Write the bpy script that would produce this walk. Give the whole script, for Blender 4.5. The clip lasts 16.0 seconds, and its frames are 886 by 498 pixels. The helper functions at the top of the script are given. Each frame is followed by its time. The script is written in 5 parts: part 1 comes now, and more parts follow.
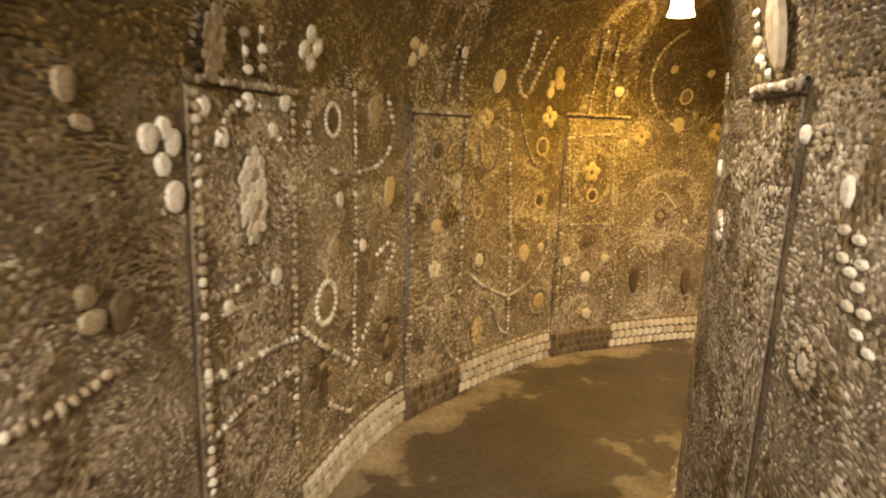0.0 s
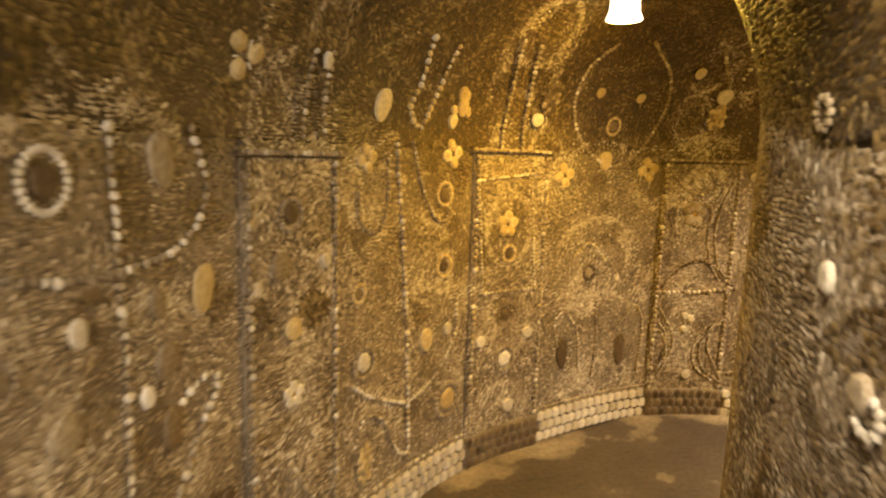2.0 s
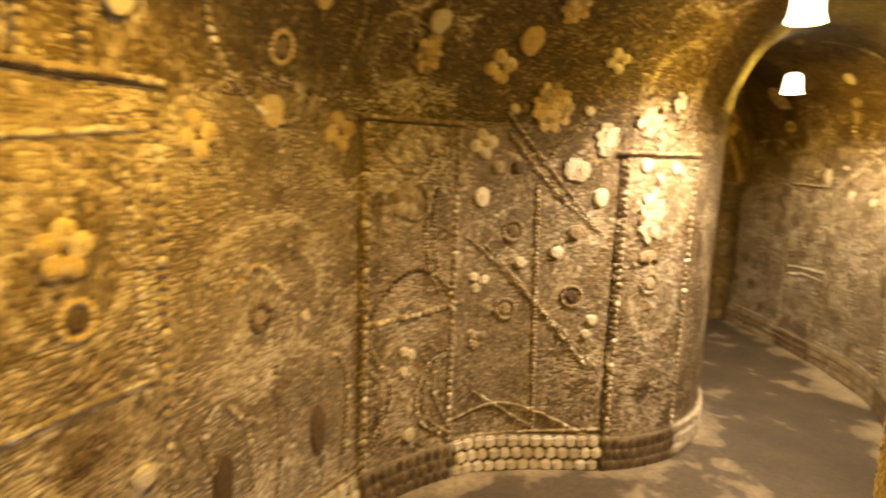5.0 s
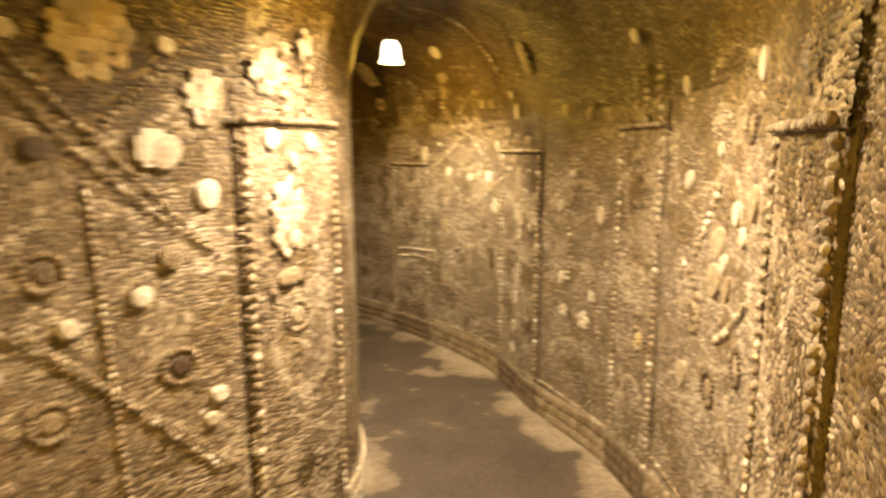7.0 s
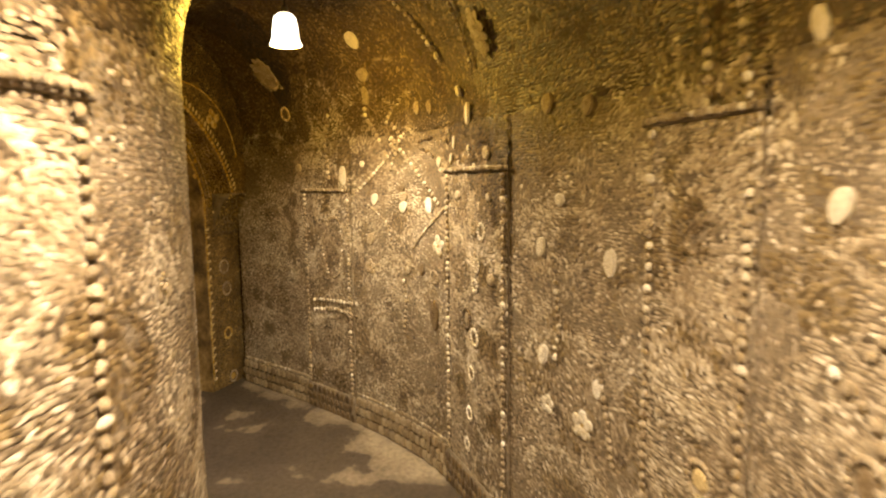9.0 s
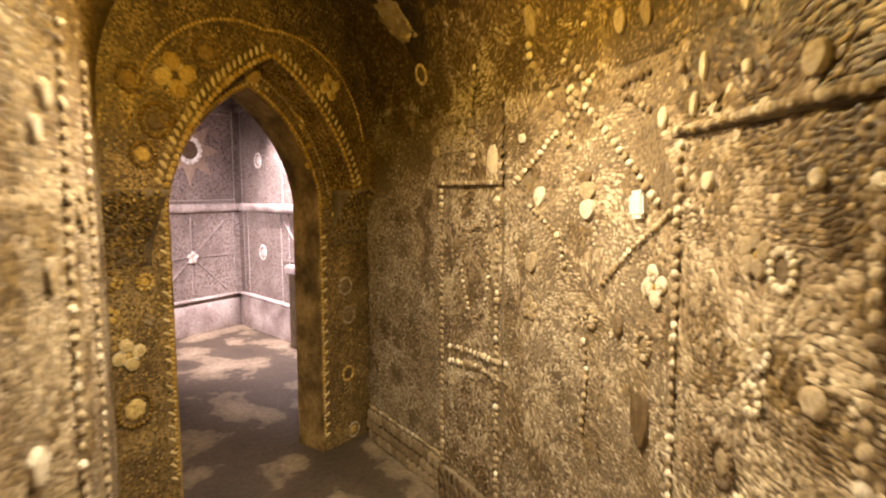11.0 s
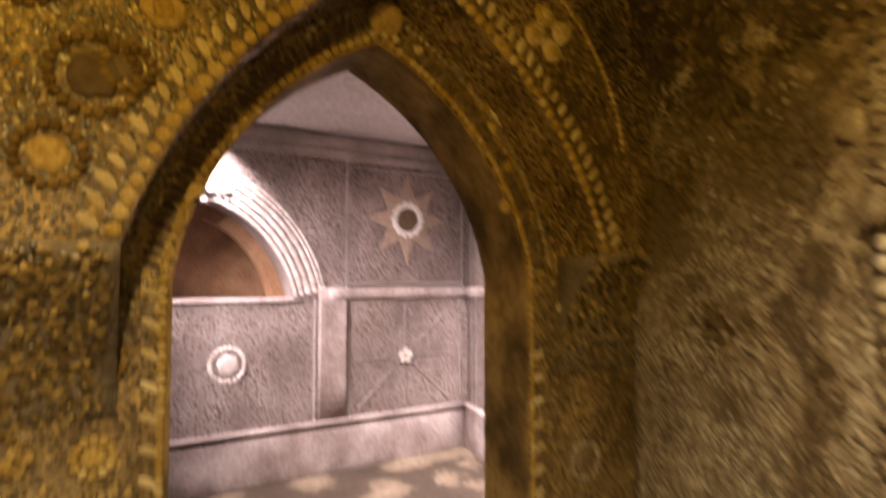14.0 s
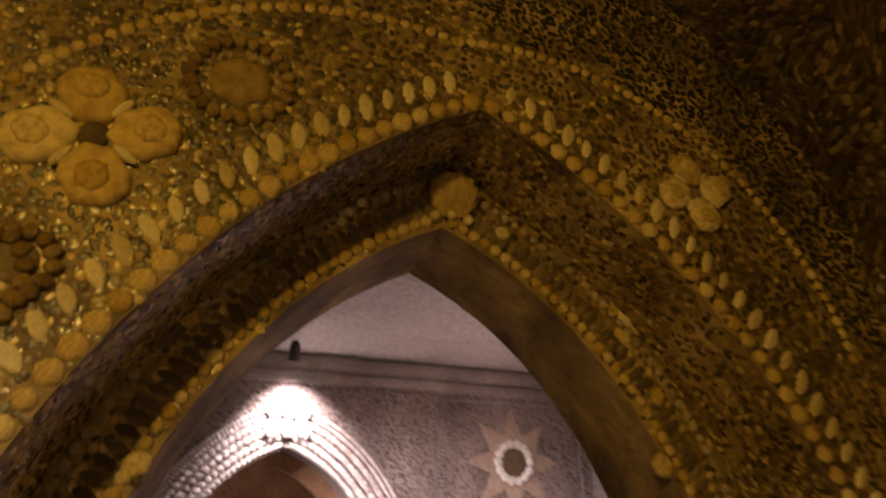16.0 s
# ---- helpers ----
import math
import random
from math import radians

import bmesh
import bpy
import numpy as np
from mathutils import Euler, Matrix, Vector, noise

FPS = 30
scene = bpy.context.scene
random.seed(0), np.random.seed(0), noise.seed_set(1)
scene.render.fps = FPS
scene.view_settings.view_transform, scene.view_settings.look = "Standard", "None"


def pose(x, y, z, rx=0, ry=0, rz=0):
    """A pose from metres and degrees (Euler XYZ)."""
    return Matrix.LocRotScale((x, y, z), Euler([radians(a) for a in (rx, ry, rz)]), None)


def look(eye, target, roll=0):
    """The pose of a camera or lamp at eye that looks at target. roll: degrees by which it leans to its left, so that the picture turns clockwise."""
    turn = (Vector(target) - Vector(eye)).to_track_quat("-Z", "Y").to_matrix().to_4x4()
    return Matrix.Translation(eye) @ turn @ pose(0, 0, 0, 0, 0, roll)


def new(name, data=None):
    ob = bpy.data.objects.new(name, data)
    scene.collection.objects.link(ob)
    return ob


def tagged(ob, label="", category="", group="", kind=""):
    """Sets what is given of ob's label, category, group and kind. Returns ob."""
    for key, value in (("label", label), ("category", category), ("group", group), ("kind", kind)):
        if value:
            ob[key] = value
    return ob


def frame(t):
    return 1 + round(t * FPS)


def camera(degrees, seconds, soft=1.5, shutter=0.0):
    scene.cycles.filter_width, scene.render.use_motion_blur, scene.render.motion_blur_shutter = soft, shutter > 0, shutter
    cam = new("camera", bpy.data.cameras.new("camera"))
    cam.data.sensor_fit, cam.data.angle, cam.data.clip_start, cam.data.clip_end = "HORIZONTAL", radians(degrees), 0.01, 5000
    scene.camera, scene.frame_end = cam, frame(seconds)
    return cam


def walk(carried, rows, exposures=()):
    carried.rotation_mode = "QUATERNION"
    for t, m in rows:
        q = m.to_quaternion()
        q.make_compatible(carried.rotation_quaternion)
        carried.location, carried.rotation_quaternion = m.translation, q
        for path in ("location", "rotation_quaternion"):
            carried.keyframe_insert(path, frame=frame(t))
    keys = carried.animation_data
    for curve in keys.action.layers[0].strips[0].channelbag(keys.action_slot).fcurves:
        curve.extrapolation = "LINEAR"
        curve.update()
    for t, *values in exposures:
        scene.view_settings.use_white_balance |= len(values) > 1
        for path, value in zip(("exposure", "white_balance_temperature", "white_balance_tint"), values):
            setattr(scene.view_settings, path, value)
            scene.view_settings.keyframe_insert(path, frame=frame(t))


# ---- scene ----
cam = camera(73.6, 16.0, soft=2.0, shutter=0.8)
PATH = [
    (0, (0.023, -0.023, 1.585), (0.072, 1.936, 1.185), 2.1),
    (0.5, (0.064, 0.192, 1.59), (0.125, 2.145, 1.166), 2.8),
    (1, (0.046, 0.521, 1.604), (0.207, 2.481, 1.238), 0.2),
    (1.5, (0.068, 0.808, 1.624), (0.376, 2.756, 1.287), 0.0),
    (2, (0.135, 1.1, 1.67), (0.557, 3.03, 1.359), 1.7),
    (2.5, (0.174, 1.392, 1.656), (0.738, 3.283, 1.331), 2.0),
    (3, (0.268, 1.684, 1.678), (1.044, 3.495, 1.329), 0.5),
    (3.2, (0.33, 1.813, 1.66), (1.143, 3.61, 1.326), 1.0),
    (5.3, (0.871, 2.8, 1.551), (2.464, 3.968, 1.233), 0.3),
    (5.5, (0.958, 2.908, 1.545), (2.633, 3.953, 1.232), -1.0),
    (6, (1.19, 3.1, 1.534), (3.031, 3.819, 1.231), -0.8),
    (6.5, (1.437, 3.16, 1.525), (3.357, 3.639, 1.24), -0.6),
    (7, (1.701, 3.233, 1.491), (3.671, 3.346, 1.162), -0.2),
    (7.5, (1.968, 3.263, 1.494), (3.937, 3.126, 1.171), -1.5),
    (8, (2.303, 3.239, 1.486), (4.278, 3.086, 1.217), -1.2),
    (8.2, (2.413, 3.243, 1.454), (4.392, 3.098, 1.202), -0.9),
    (10.3, (3.897, 3.238, 1.42), (5.879, 3.423, 1.223), -1.2),
    (10.5, (4.057, 3.231, 1.384), (6.018, 3.585, 1.216), -0.9),
    (11, (4.402, 3.228, 1.341), (6.321, 3.755, 1.145), -0.2),
    (11.5, (4.711, 3.283, 1.313), (6.61, 3.884, 1.134), -0.3),
    (12, (5.039, 3.326, 1.274), (6.888, 4.076, 1.149), 0.7),
    (12.5, (5.317, 3.39, 1.243), (7.055, 4.363, 1.069), 0.9),
    (13, (5.608, 3.579, 1.206), (7.292, 4.644, 1.04), -0.9),
    (13.5, (5.87, 3.753, 1.191), (7.477, 4.938, 1.085), -0.8),
    (14, (6.093, 3.909, 1.289), (7.597, 5.223, 1.387), 0.0),
    (14.5, (6.191, 4.078, 1.348), (7.584, 5.471, 1.693), 0.4),
    (15, (6.287, 4.194, 1.389), (7.647, 5.57, 1.897), -0.7),
    (15.5, (6.393, 4.248, 1.403), (7.694, 5.606, 2.085), -0.7),
    (16, (6.487, 4.254, 1.402), (7.624, 5.671, 2.237), -0.6),
]
walk(cam, [(t, look(eye, target, roll)) for t, eye, target, roll in PATH], [(0.0, 0.02, 6500, 10), (1.5, 0.08, 6650, 10), (2.5, -0.06, 7150, 10), (5.3, -0.1, 7200, 10), (6.5, 0.1, 6900, 10), (8.0, -0.12, 6600, 10), (10.3, 0.0, 6450, 10), (12.5, 0.0, 6500, 10), (14, -0.2, 6500, 10), (16, -0.42, 6550, 10)])

# ---- light ----
world = bpy.data.worlds.new("world")
scene.world = world
world.use_nodes = True
world.node_tree.nodes["Background"].inputs[0].default_value = (0.5, 0.5, 0.55, 1)
world.node_tree.nodes["Background"].inputs[1].default_value = 0.0

# The last pendant is added out of view to brighten the inner wall.
LAMPS = (("pendant_a", 1.40, 3.48, 2.315, 122.0, (1.0, 0.56, 0.03), 0.19), ("pendant_b", 3.48, 3.26, 2.165, 320.0, (1.0, 0.80, 0.60), 0.10),
         ("pendant_c", 5.85, 3.82, 2.14, 205.0, (1.0, 0.84, 0.64), 0.25), ("fill_pendant", 0.56, 1.62, 2.24, 60.0, (1.0, 0.86, 0.70), 0.03))
AMBER_GLOW = (1.0, 0.60, 0.075)  # what the tinted glass shades let through


def lamp(name, kind, watts, colour, place, target=None, **more):
    data = bpy.data.lights.new(name, kind)
    data.energy, data.color = watts, colour
    for key, value in more.items():
        if key == "size":
            data.size = value
        elif key == "radius":
            data.shadow_soft_size = value
        elif key == "cone":
            data.spot_size, data.spot_blend = radians(value), 1.0
    ob = new(name, data)
    ob.matrix_basis = look(place, target) if target else Matrix.Translation(place)
    return ob


for name, x, y, z, watts, colour, share in LAMPS:
    lamp(name + "_bulb", "POINT", watts * share, AMBER_GLOW, (x, y, z - 0.075), radius=0.045)
    lamp(name + "_beam", "SPOT", watts, colour, (x, y, z - 0.07), (x, y + 0.001, 0.0), radius=0.05, cone=152)
# unseen area lamp behind the start, added to fill the near walls
lamp("fill_behind_start", "AREA", 165, (1.0, 0.86, 0.72), (-0.46, -1.25, 2.15), (1.4, 1.7, 0.9), size=0.5)
# The third spot is added where it can't be seen, to fill the chamber.
SPOTS = (((7.91, 7.40, 2.27), (8.03, 7.62, 1.75), 170.0, 95.0), ((9.08, 6.02, 2.25), (9.3, 5.95, 1.6), 700.0, 110.0), ((6.36, 6.8, 2.25), (9.3, 7.0, 0.35), 980.0, 62.0))
for place, target, watts, cone in SPOTS:
    ahead = (Vector(target) - Vector(place)).normalized() * 0.03
    lamp("spot_beam", "SPOT", watts, (1.0, 0.80, 0.84), tuple(Vector(place) + ahead), target, radius=0.025, cone=cone)

# ---- plan ----
# PLAN-BEGIN
LEFT = ((-.72, -1.9), (-.72, -.5), (-.69, .6), (-.60, 1.4), (-.46, 2.07), (-.17, 2.87), (.33, 3.47), (.87, 3.96), (1.42, 4.23), (2.20, 4.47), (2.88, 4.38),
        (3.42, 3.98), (3.72, 3.82), (4.10, 3.77), (4.5, 3.83), (4.95, 4.02), (5.4, 4.32), (5.75, 4.62), (6.02, 4.88), (6.24, 5.08))
RIGHT = ((.70, -1.9), (.70, -.5), (.74, .6), (.83, 1.32), (.93, 1.78), (1.06, 2.12), (1.22, 2.4), (1.48, 2.6), (1.82, 2.70), (2.25, 2.73), (2.72, 2.65),
         (3.2, 2.52), (3.6, 2.44), (4.17, 2.45), (4.75, 2.58), (5.4, 2.86), (6.0, 3.05), (6.5, 3.36), (7.12, 3.93), (7.76, 4.63))
SPRING, RISE = 1.70, 0.76


def smooth(points, per=40):
    p = np.array(points, float)
    p = np.vstack([2 * p[0] - p[1], p, 2 * p[-1] - p[-2]])
    t = np.linspace(0, 1, per, endpoint=False)[:, None]
    out = [0.5 * (2 * b + (c - a) * t + (2 * a - 5 * b + 4 * c - d) * t * t + (3 * b - a - 3 * c + d) * t ** 3) for a, b, c, d in zip(p, p[1:], p[2:], p[3:])]
    return np.vstack(out + [p[-2][None]])


CURVE = {"L": smooth(LEFT), "R": smooth(RIGHT)}
RUN = {k: np.r_[0, np.cumsum(np.linalg.norm(np.diff(c, axis=0), axis=1))] for k, c in CURVE.items()}


def ease(v):
    v = np.clip(v, 0, 1)
    return v * v * (3 - 2 * v)


def ground(x, y):
    return -0.20 * ease((np.asarray(x) - 2.3) / 3.8) + 0.10 * ease((0.347 * np.asarray(x) + 0.938 * np.asarray(y) - 7.3) / 1.2)


def surf(side, s, h):
    """Places on a wall of the passage: s metres along its foot, h metres up (over SPRING: on along the vault)."""
    s, h = np.broadcast_arrays(np.asarray(s, float), np.asarray(h, float))
    other = "R" if side == "L" else "L"
    n = np.arange(len(RUN[side]))
    i = np.interp(s, RUN[side], n)
    at = [np.stack([np.interp(i, n, CURVE[k][:, j]) for j in (0, 1)], -1) for k in (side, other)]
    span = np.linalg.norm(at[1] - at[0], axis=-1)
    phi = np.clip((h - SPRING) / (0.5 * (span / 2 + RISE)) / 1.0, 0, math.pi / 2)
    xy = at[0] + (at[1] - at[0]) * ((1 - np.cos(phi)) / 2)[..., None]
    z = np.minimum(h, SPRING) + RISE * np.sin(phi)
    return np.concatenate([xy, z[..., None]], -1)


def facing(side, s, h, eps=0.01):
    """Way along the wall, way up it and the way out of it into the passage."""
    a = surf(side, np.asarray(s) + eps, h) - surf(side, np.asarray(s) - eps, h)
    b = surf(side, s, np.asarray(h) + eps) - surf(side, s, np.asarray(h) - eps)
    a /= np.linalg.norm(a, axis=-1, keepdims=True) + 1e-9
    b /= np.linalg.norm(b, axis=-1, keepdims=True) + 1e-9
    n = np.cross(a, b)
    n /= np.linalg.norm(n, axis=-1, keepdims=True) + 1e-9
    return a, b, n if side == "L" else -n
# PLAN-END

# ---- materials ----
def material(name, rough=0.6, metal=0.0):
    m = bpy.data.materials.new(name)
    m.use_nodes = True
    b = m.node_tree.nodes["Principled BSDF"]
    b.inputs["Roughness"].default_value, b.inputs["Metallic"].default_value = rough, metal
    return m, m.node_tree.nodes, m.node_tree.links, b


def ramp(nodes, stops):
    r = nodes.new("ShaderNodeValToRGB")
    while len(r.color_ramp.elements) < len(stops):
        r.color_ramp.elements.new(0.5)
    for el, (p, c) in zip(r.color_ramp.elements, stops):
        el.position, el.color = p, (*c, 1)
    return r


def noise_node(nodes, links, scale, detail=4.0, coords="Object"):
    tc, n = nodes.new("ShaderNodeTexCoord"), nodes.new("ShaderNodeTexNoise")
    n.inputs["Scale"].default_value, n.inputs["Detail"].default_value = scale, detail
    links.new(tc.outputs[coords], n.inputs["Vector"])
    return n


def grainy(name, stops, scale, rough=0.8, bump=0.3, fine=60.0, distance=0.01, stains=None):
    """A stony surface: colours by a coarse noise, relief by a fine one."""
    m, nodes, links, b = material(name, rough)
    n, f = noise_node(nodes, links, scale, 6), noise_node(nodes, links, fine, 5)
    r = ramp(nodes, stops)
    links.new(n.outputs["Fac"], r.inputs["Fac"])
    mix = nodes.new("ShaderNodeMix")
    mix.data_type, mix.blend_type = "RGBA", "MULTIPLY"
    mix.inputs["Factor"].default_value = 0.7
    g = ramp(nodes, [(0.25, (0.45, 0.43, 0.40)), (0.62, (1, 1, 1))])
    links.new(f.outputs["Fac"], g.inputs["Fac"])
    links.new(r.outputs["Color"], mix.inputs[6])
    links.new(g.outputs["Color"], mix.inputs[7])
    links.new(mix.outputs[2], b.inputs["Base Color"])
    bp = nodes.new("ShaderNodeBump")
    bp.inputs["Strength"].default_value, bp.inputs["Distance"].default_value = bump, distance
    links.new(f.outputs["Fac"], bp.inputs["Height"])
    links.new(bp.outputs["Normal"], b.inputs["Normal"])
    return m


def shelly(name, stops, rough=0.45, island=True, ribs=90.0, darkening=0.75):
    """Sea shells: each one takes its own tone, with growth lines and dirt on it."""
    m, nodes, links, b = material(name, rough)
    if island:
        pick = nodes.new("ShaderNodeNewGeometry").outputs["Random Per Island"]
    else:
        pick = nodes.new("ShaderNodeObjectInfo").outputs["Random"]
    r = ramp(nodes, stops)
    links.new(pick, r.inputs["Fac"])
    n, big = noise_node(nodes, links, ribs, 3), noise_node(nodes, links, 3.1, 4)
    d = ramp(nodes, [(0.30, (0.42, 0.36, 0.28)), (0.62, (1.0, 0.98, 0.94))])
    links.new(n.outputs["Fac"], d.inputs["Fac"])
    d2 = ramp(nodes, [(0.34, (0.55, 0.48, 0.38)), (0.60, (1.0, 1.0, 1.0))])
    links.new(big.outputs["Fac"], d2.inputs["Fac"])
    col = r.outputs["Color"]
    for k, fac in ((d, darkening), (d2, darkening)):
        mix = nodes.new("ShaderNodeMix")
        mix.data_type, mix.blend_type = "RGBA", "MULTIPLY"
        mix.inputs["Factor"].default_value = fac
        links.new(col, mix.inputs[6])
        links.new(k.outputs["Color"], mix.inputs[7])
        col = mix.outputs[2]
    links.new(col, b.inputs["Base Color"])
    bp = nodes.new("ShaderNodeBump")
    bp.inputs["Strength"].default_value, bp.inputs["Distance"].default_value = 0.5, 0.003
    links.new(n.outputs["Fac"], bp.inputs["Height"])
    links.new(bp.outputs["Normal"], b.inputs["Normal"])
    return m


MORTAR = grainy("shell_mortar", [(0.30, (0.11, 0.082, 0.050)), (0.55, (0.21, 0.165, 0.105)), (0.75, (0.33, 0.27, 0.19))], 5.0, 0.9, 0.7, 75.0, 0.012)
VAULTMORTAR = grainy("dark_vault_mortar", [(0.30, (0.045, 0.031, 0.013)), (0.55, (0.095, 0.066, 0.029)), (0.75, (0.17, 0.12, 0.06))], 2.2, 0.9, 0.7, 75.0, 0.012)
GROOVEDARK = grainy("dark_groove_mortar", [(0.30, (0.035, 0.024, 0.012)), (0.55, (0.09, 0.062, 0.028)), (0.75, (0.17, 0.12, 0.05))], 5.0, 0.9, 0.7, 75.0, 0.012)
CLAD = shelly("cladding_shells", [(0.0, (0.090, 0.068, 0.043)), (0.25, (0.24, 0.192, 0.128)), (0.6, (0.38, 0.315, 0.218)), (0.88, (0.52, 0.445, 0.33)), (1.0, (0.80, 0.74, 0.62))])
DARKCLAD = shelly("dark_shells", [(0.0, (0.035, 0.023, 0.008)), (0.45, (0.085, 0.056, 0.020)), (0.8, (0.15, 0.102, 0.037)), (1.0, (0.34, 0.25, 0.10))])
PALE = shelly("pale_shells", [(0.0, (0.58, 0.51, 0.38)), (0.5, (0.74, 0.68, 0.54)), (1.0, (0.86, 0.81, 0.70))], 0.27, False, darkening=0.35)
WHITE = shelly("white_pearl_shells", [(0.0, (0.82, 0.80, 0.74)), (1.0, (0.88, 0.86, 0.82))], 0.2, False, darkening=0.1)
BEIGE = shelly("beige_shells", [(0.0, (0.30, 0.235, 0.145)), (0.5, (0.42, 0.345, 0.225)), (1.0, (0.56, 0.48, 0.34))], 0.42, False)
GOLD = shelly("ochre_shells", [(0.0, (0.52, 0.38, 0.16)), (0.5, (0.66, 0.52, 0.26)), (1.0, (0.78, 0.66, 0.40))], 0.36, False, darkening=0.45)
BROWN = shelly("brown_shells", [(0.0, (0.10, 0.065, 0.03)), (0.5, (0.17, 0.12, 0.06)), (1.0, (0.27, 0.20, 0.11))], 0.5, False)
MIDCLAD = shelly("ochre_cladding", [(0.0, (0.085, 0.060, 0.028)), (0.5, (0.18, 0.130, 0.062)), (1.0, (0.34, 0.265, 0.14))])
# darker rose for the upper back wall: its shade is put into the colour
SHADEDROSE = shelly("shaded_rose_cladding", [(0.0, (0.11, 0.080, 0.070)), (0.5, (0.21, 0.160, 0.142)), (1.0, (0.33, 0.27, 0.245))])
ROSECLAD = shelly("rose_cladding", [(0.0, (0.15, 0.11, 0.098)), (0.5, (0.26, 0.205, 0.185)), (1.0, (0.40, 0.34, 0.315))])
PINKPALE = grainy("pale_rose_plaster", [(0.32, (0.26, 0.20, 0.175)), (0.5, (0.44, 0.37, 0.34)), (0.68, (0.62, 0.56, 0.52))], 4.0, 0.75, 0.6, 45.0, 0.012)
PINKPALE2 = shelly("white_rose_shells", [(0.0, (0.55, 0.49, 0.45)), (1.0, (0.84, 0.80, 0.76))], 0.4, False, darkening=0.25)
AMBER = shelly("amber_shells", [(0.0, (0.50, 0.33, 0.070)), (0.5, (0.64, 0.46, 0.14)), (1.0, (0.78, 0.62, 0.27))], 0.17, False)
CREAM = shelly("cream_shells", [(0.0, (0.56, 0.44, 0.20)), (1.0, (0.78, 0.66, 0.38))], 0.18, False, darkening=0.4)
ARCHCLAD = shelly("arch_cladding", [(0.0, (0.040, 0.028, 0.009)), (0.45, (0.15, 0.104, 0.030)), (0.8, (0.30, 0.215, 0.066)), (1.0, (0.58, 0.43, 0.15))], 0.3)
GILTCLAD = shelly("gilt_cladding", [(0.0, (0.050, 0.033, 0.009)), (0.4, (0.21, 0.145, 0.040)), (0.8, (0.42, 0.30, 0.095)), (1.0, (0.72, 0.55, 0.21))], 0.25)
UMBER = shelly("umber_shells", [(0.0, (0.17, 0.105, 0.024)), (0.5, (0.26, 0.165, 0.042)), (1.0, (0.38, 0.26, 0.080))], 0.2, False)
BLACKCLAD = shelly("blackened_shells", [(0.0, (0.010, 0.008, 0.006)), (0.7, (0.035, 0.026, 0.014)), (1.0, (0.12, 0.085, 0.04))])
DOORSTONE = grainy("stained_doorway_stone", [(0.34, (0.080, 0.050, 0.016)), (0.5, (0.23, 0.150, 0.052)), (0.66, (0.42, 0.29, 0.115))], 7.0, 0.8, 0.8, 40.0, 0.012)
DARKSTONE = grainy("dark_stone", [(0.3, (0.06, 0.042, 0.020)), (0.7, (0.15, 0.105, 0.050))], 8.0, 0.8, 0.6, 50.0, 0.01)
LIGHTCLAD = shelly("light_cladding", [(0.0, (0.34, 0.28, 0.19)), (0.5, (0.50, 0.43, 0.31)), (1.0, (0.72, 0.66, 0.54))])
TANSTAR = grainy("tan_shell_mosaic", [(0.3, (0.38, 0.29, 0.215)), (0.7, (0.49, 0.38, 0.29))], 20.0, 0.7, 0.5, 90.0, 0.006)

def trodden():
    """Dark trodden earth with pale dust, thicker along the walls."""
    m, nodes, links, b = material("trodden_floor", 0.7)
    big, fine = noise_node(nodes, links, 2.6, 7), noise_node(nodes, links, 34.0, 5)
    dust = nodes.new("ShaderNodeAttribute")
    dust.attribute_name = "dust"
    add = nodes.new("ShaderNodeMath")
    add.operation = "MULTIPLY_ADD"
    add.inputs[1].default_value = 0.21
    links.new(dust.outputs["Fac"], add.inputs[0])
    links.new(big.outputs["Fac"], add.inputs[2])
    r = ramp(nodes, [(0.38, (0.064, 0.047, 0.030)), (0.595, (0.086, 0.064, 0.041)), (0.625, (0.19, 0.147, 0.097)), (0.80, (0.34, 0.28, 0.19))])
    links.new(add.outputs[0], r.inputs["Fac"])
    g = ramp(nodes, [(0.3, (0.55, 0.53, 0.50)), (0.62, (1, 1, 1))])
    links.new(fine.outputs["Fac"], g.inputs["Fac"])
    mix = nodes.new("ShaderNodeMix")
    mix.data_type, mix.blend_type = "RGBA", "MULTIPLY"
    mix.inputs["Factor"].default_value = 0.8
    links.new(r.outputs["Color"], mix.inputs[6])
    links.new(g.outputs["Color"], mix.inputs[7])
    links.new(mix.outputs[2], b.inputs["Base Color"])
    bp = nodes.new("ShaderNodeBump")
    bp.inputs["Strength"].default_value, bp.inputs["Distance"].default_value = 0.5, 0.012
    links.new(fine.outputs["Fac"], bp.inputs["Height"])
    links.new(bp.outputs["Normal"], b.inputs["Normal"])
    return m


FLOOR = trodden()
PLASTER = grainy("white_plaster", [(0.3, (0.60, 0.57, 0.56)), (0.7, (0.72, 0.69, 0.67))], 2.0, 0.85, 0.15, 40.0, 0.004)
ROSE = grainy("chamber_cladding", [(0.30, (0.20, 0.165, 0.15)), (0.55, (0.34, 0.29, 0.265)), (0.75, (0.48, 0.42, 0.39))], 3.5, 0.7, 0.5, 70.0, 0.01)
TERRA = grainy("niche_lining", [(0.3, (0.30, 0.16, 0.08)), (0.7, (0.48, 0.29, 0.16))], 7.0, 0.75, 0.5, 60.0, 0.01)
BRASS, _n, _l, _b = material("aged_brass", 0.4, 0.8)
_b.inputs["Base Color"].default_value = (0.25, 0.18, 0.08, 1)
CORD, _n, _l, _b = material("lamp_cord", 0.7)
_b.inputs["Base Color"].default_value = (0.05, 0.045, 0.04, 1)
GLOW, _n, _l, _b = material("lit_opal_glass", 0.3)
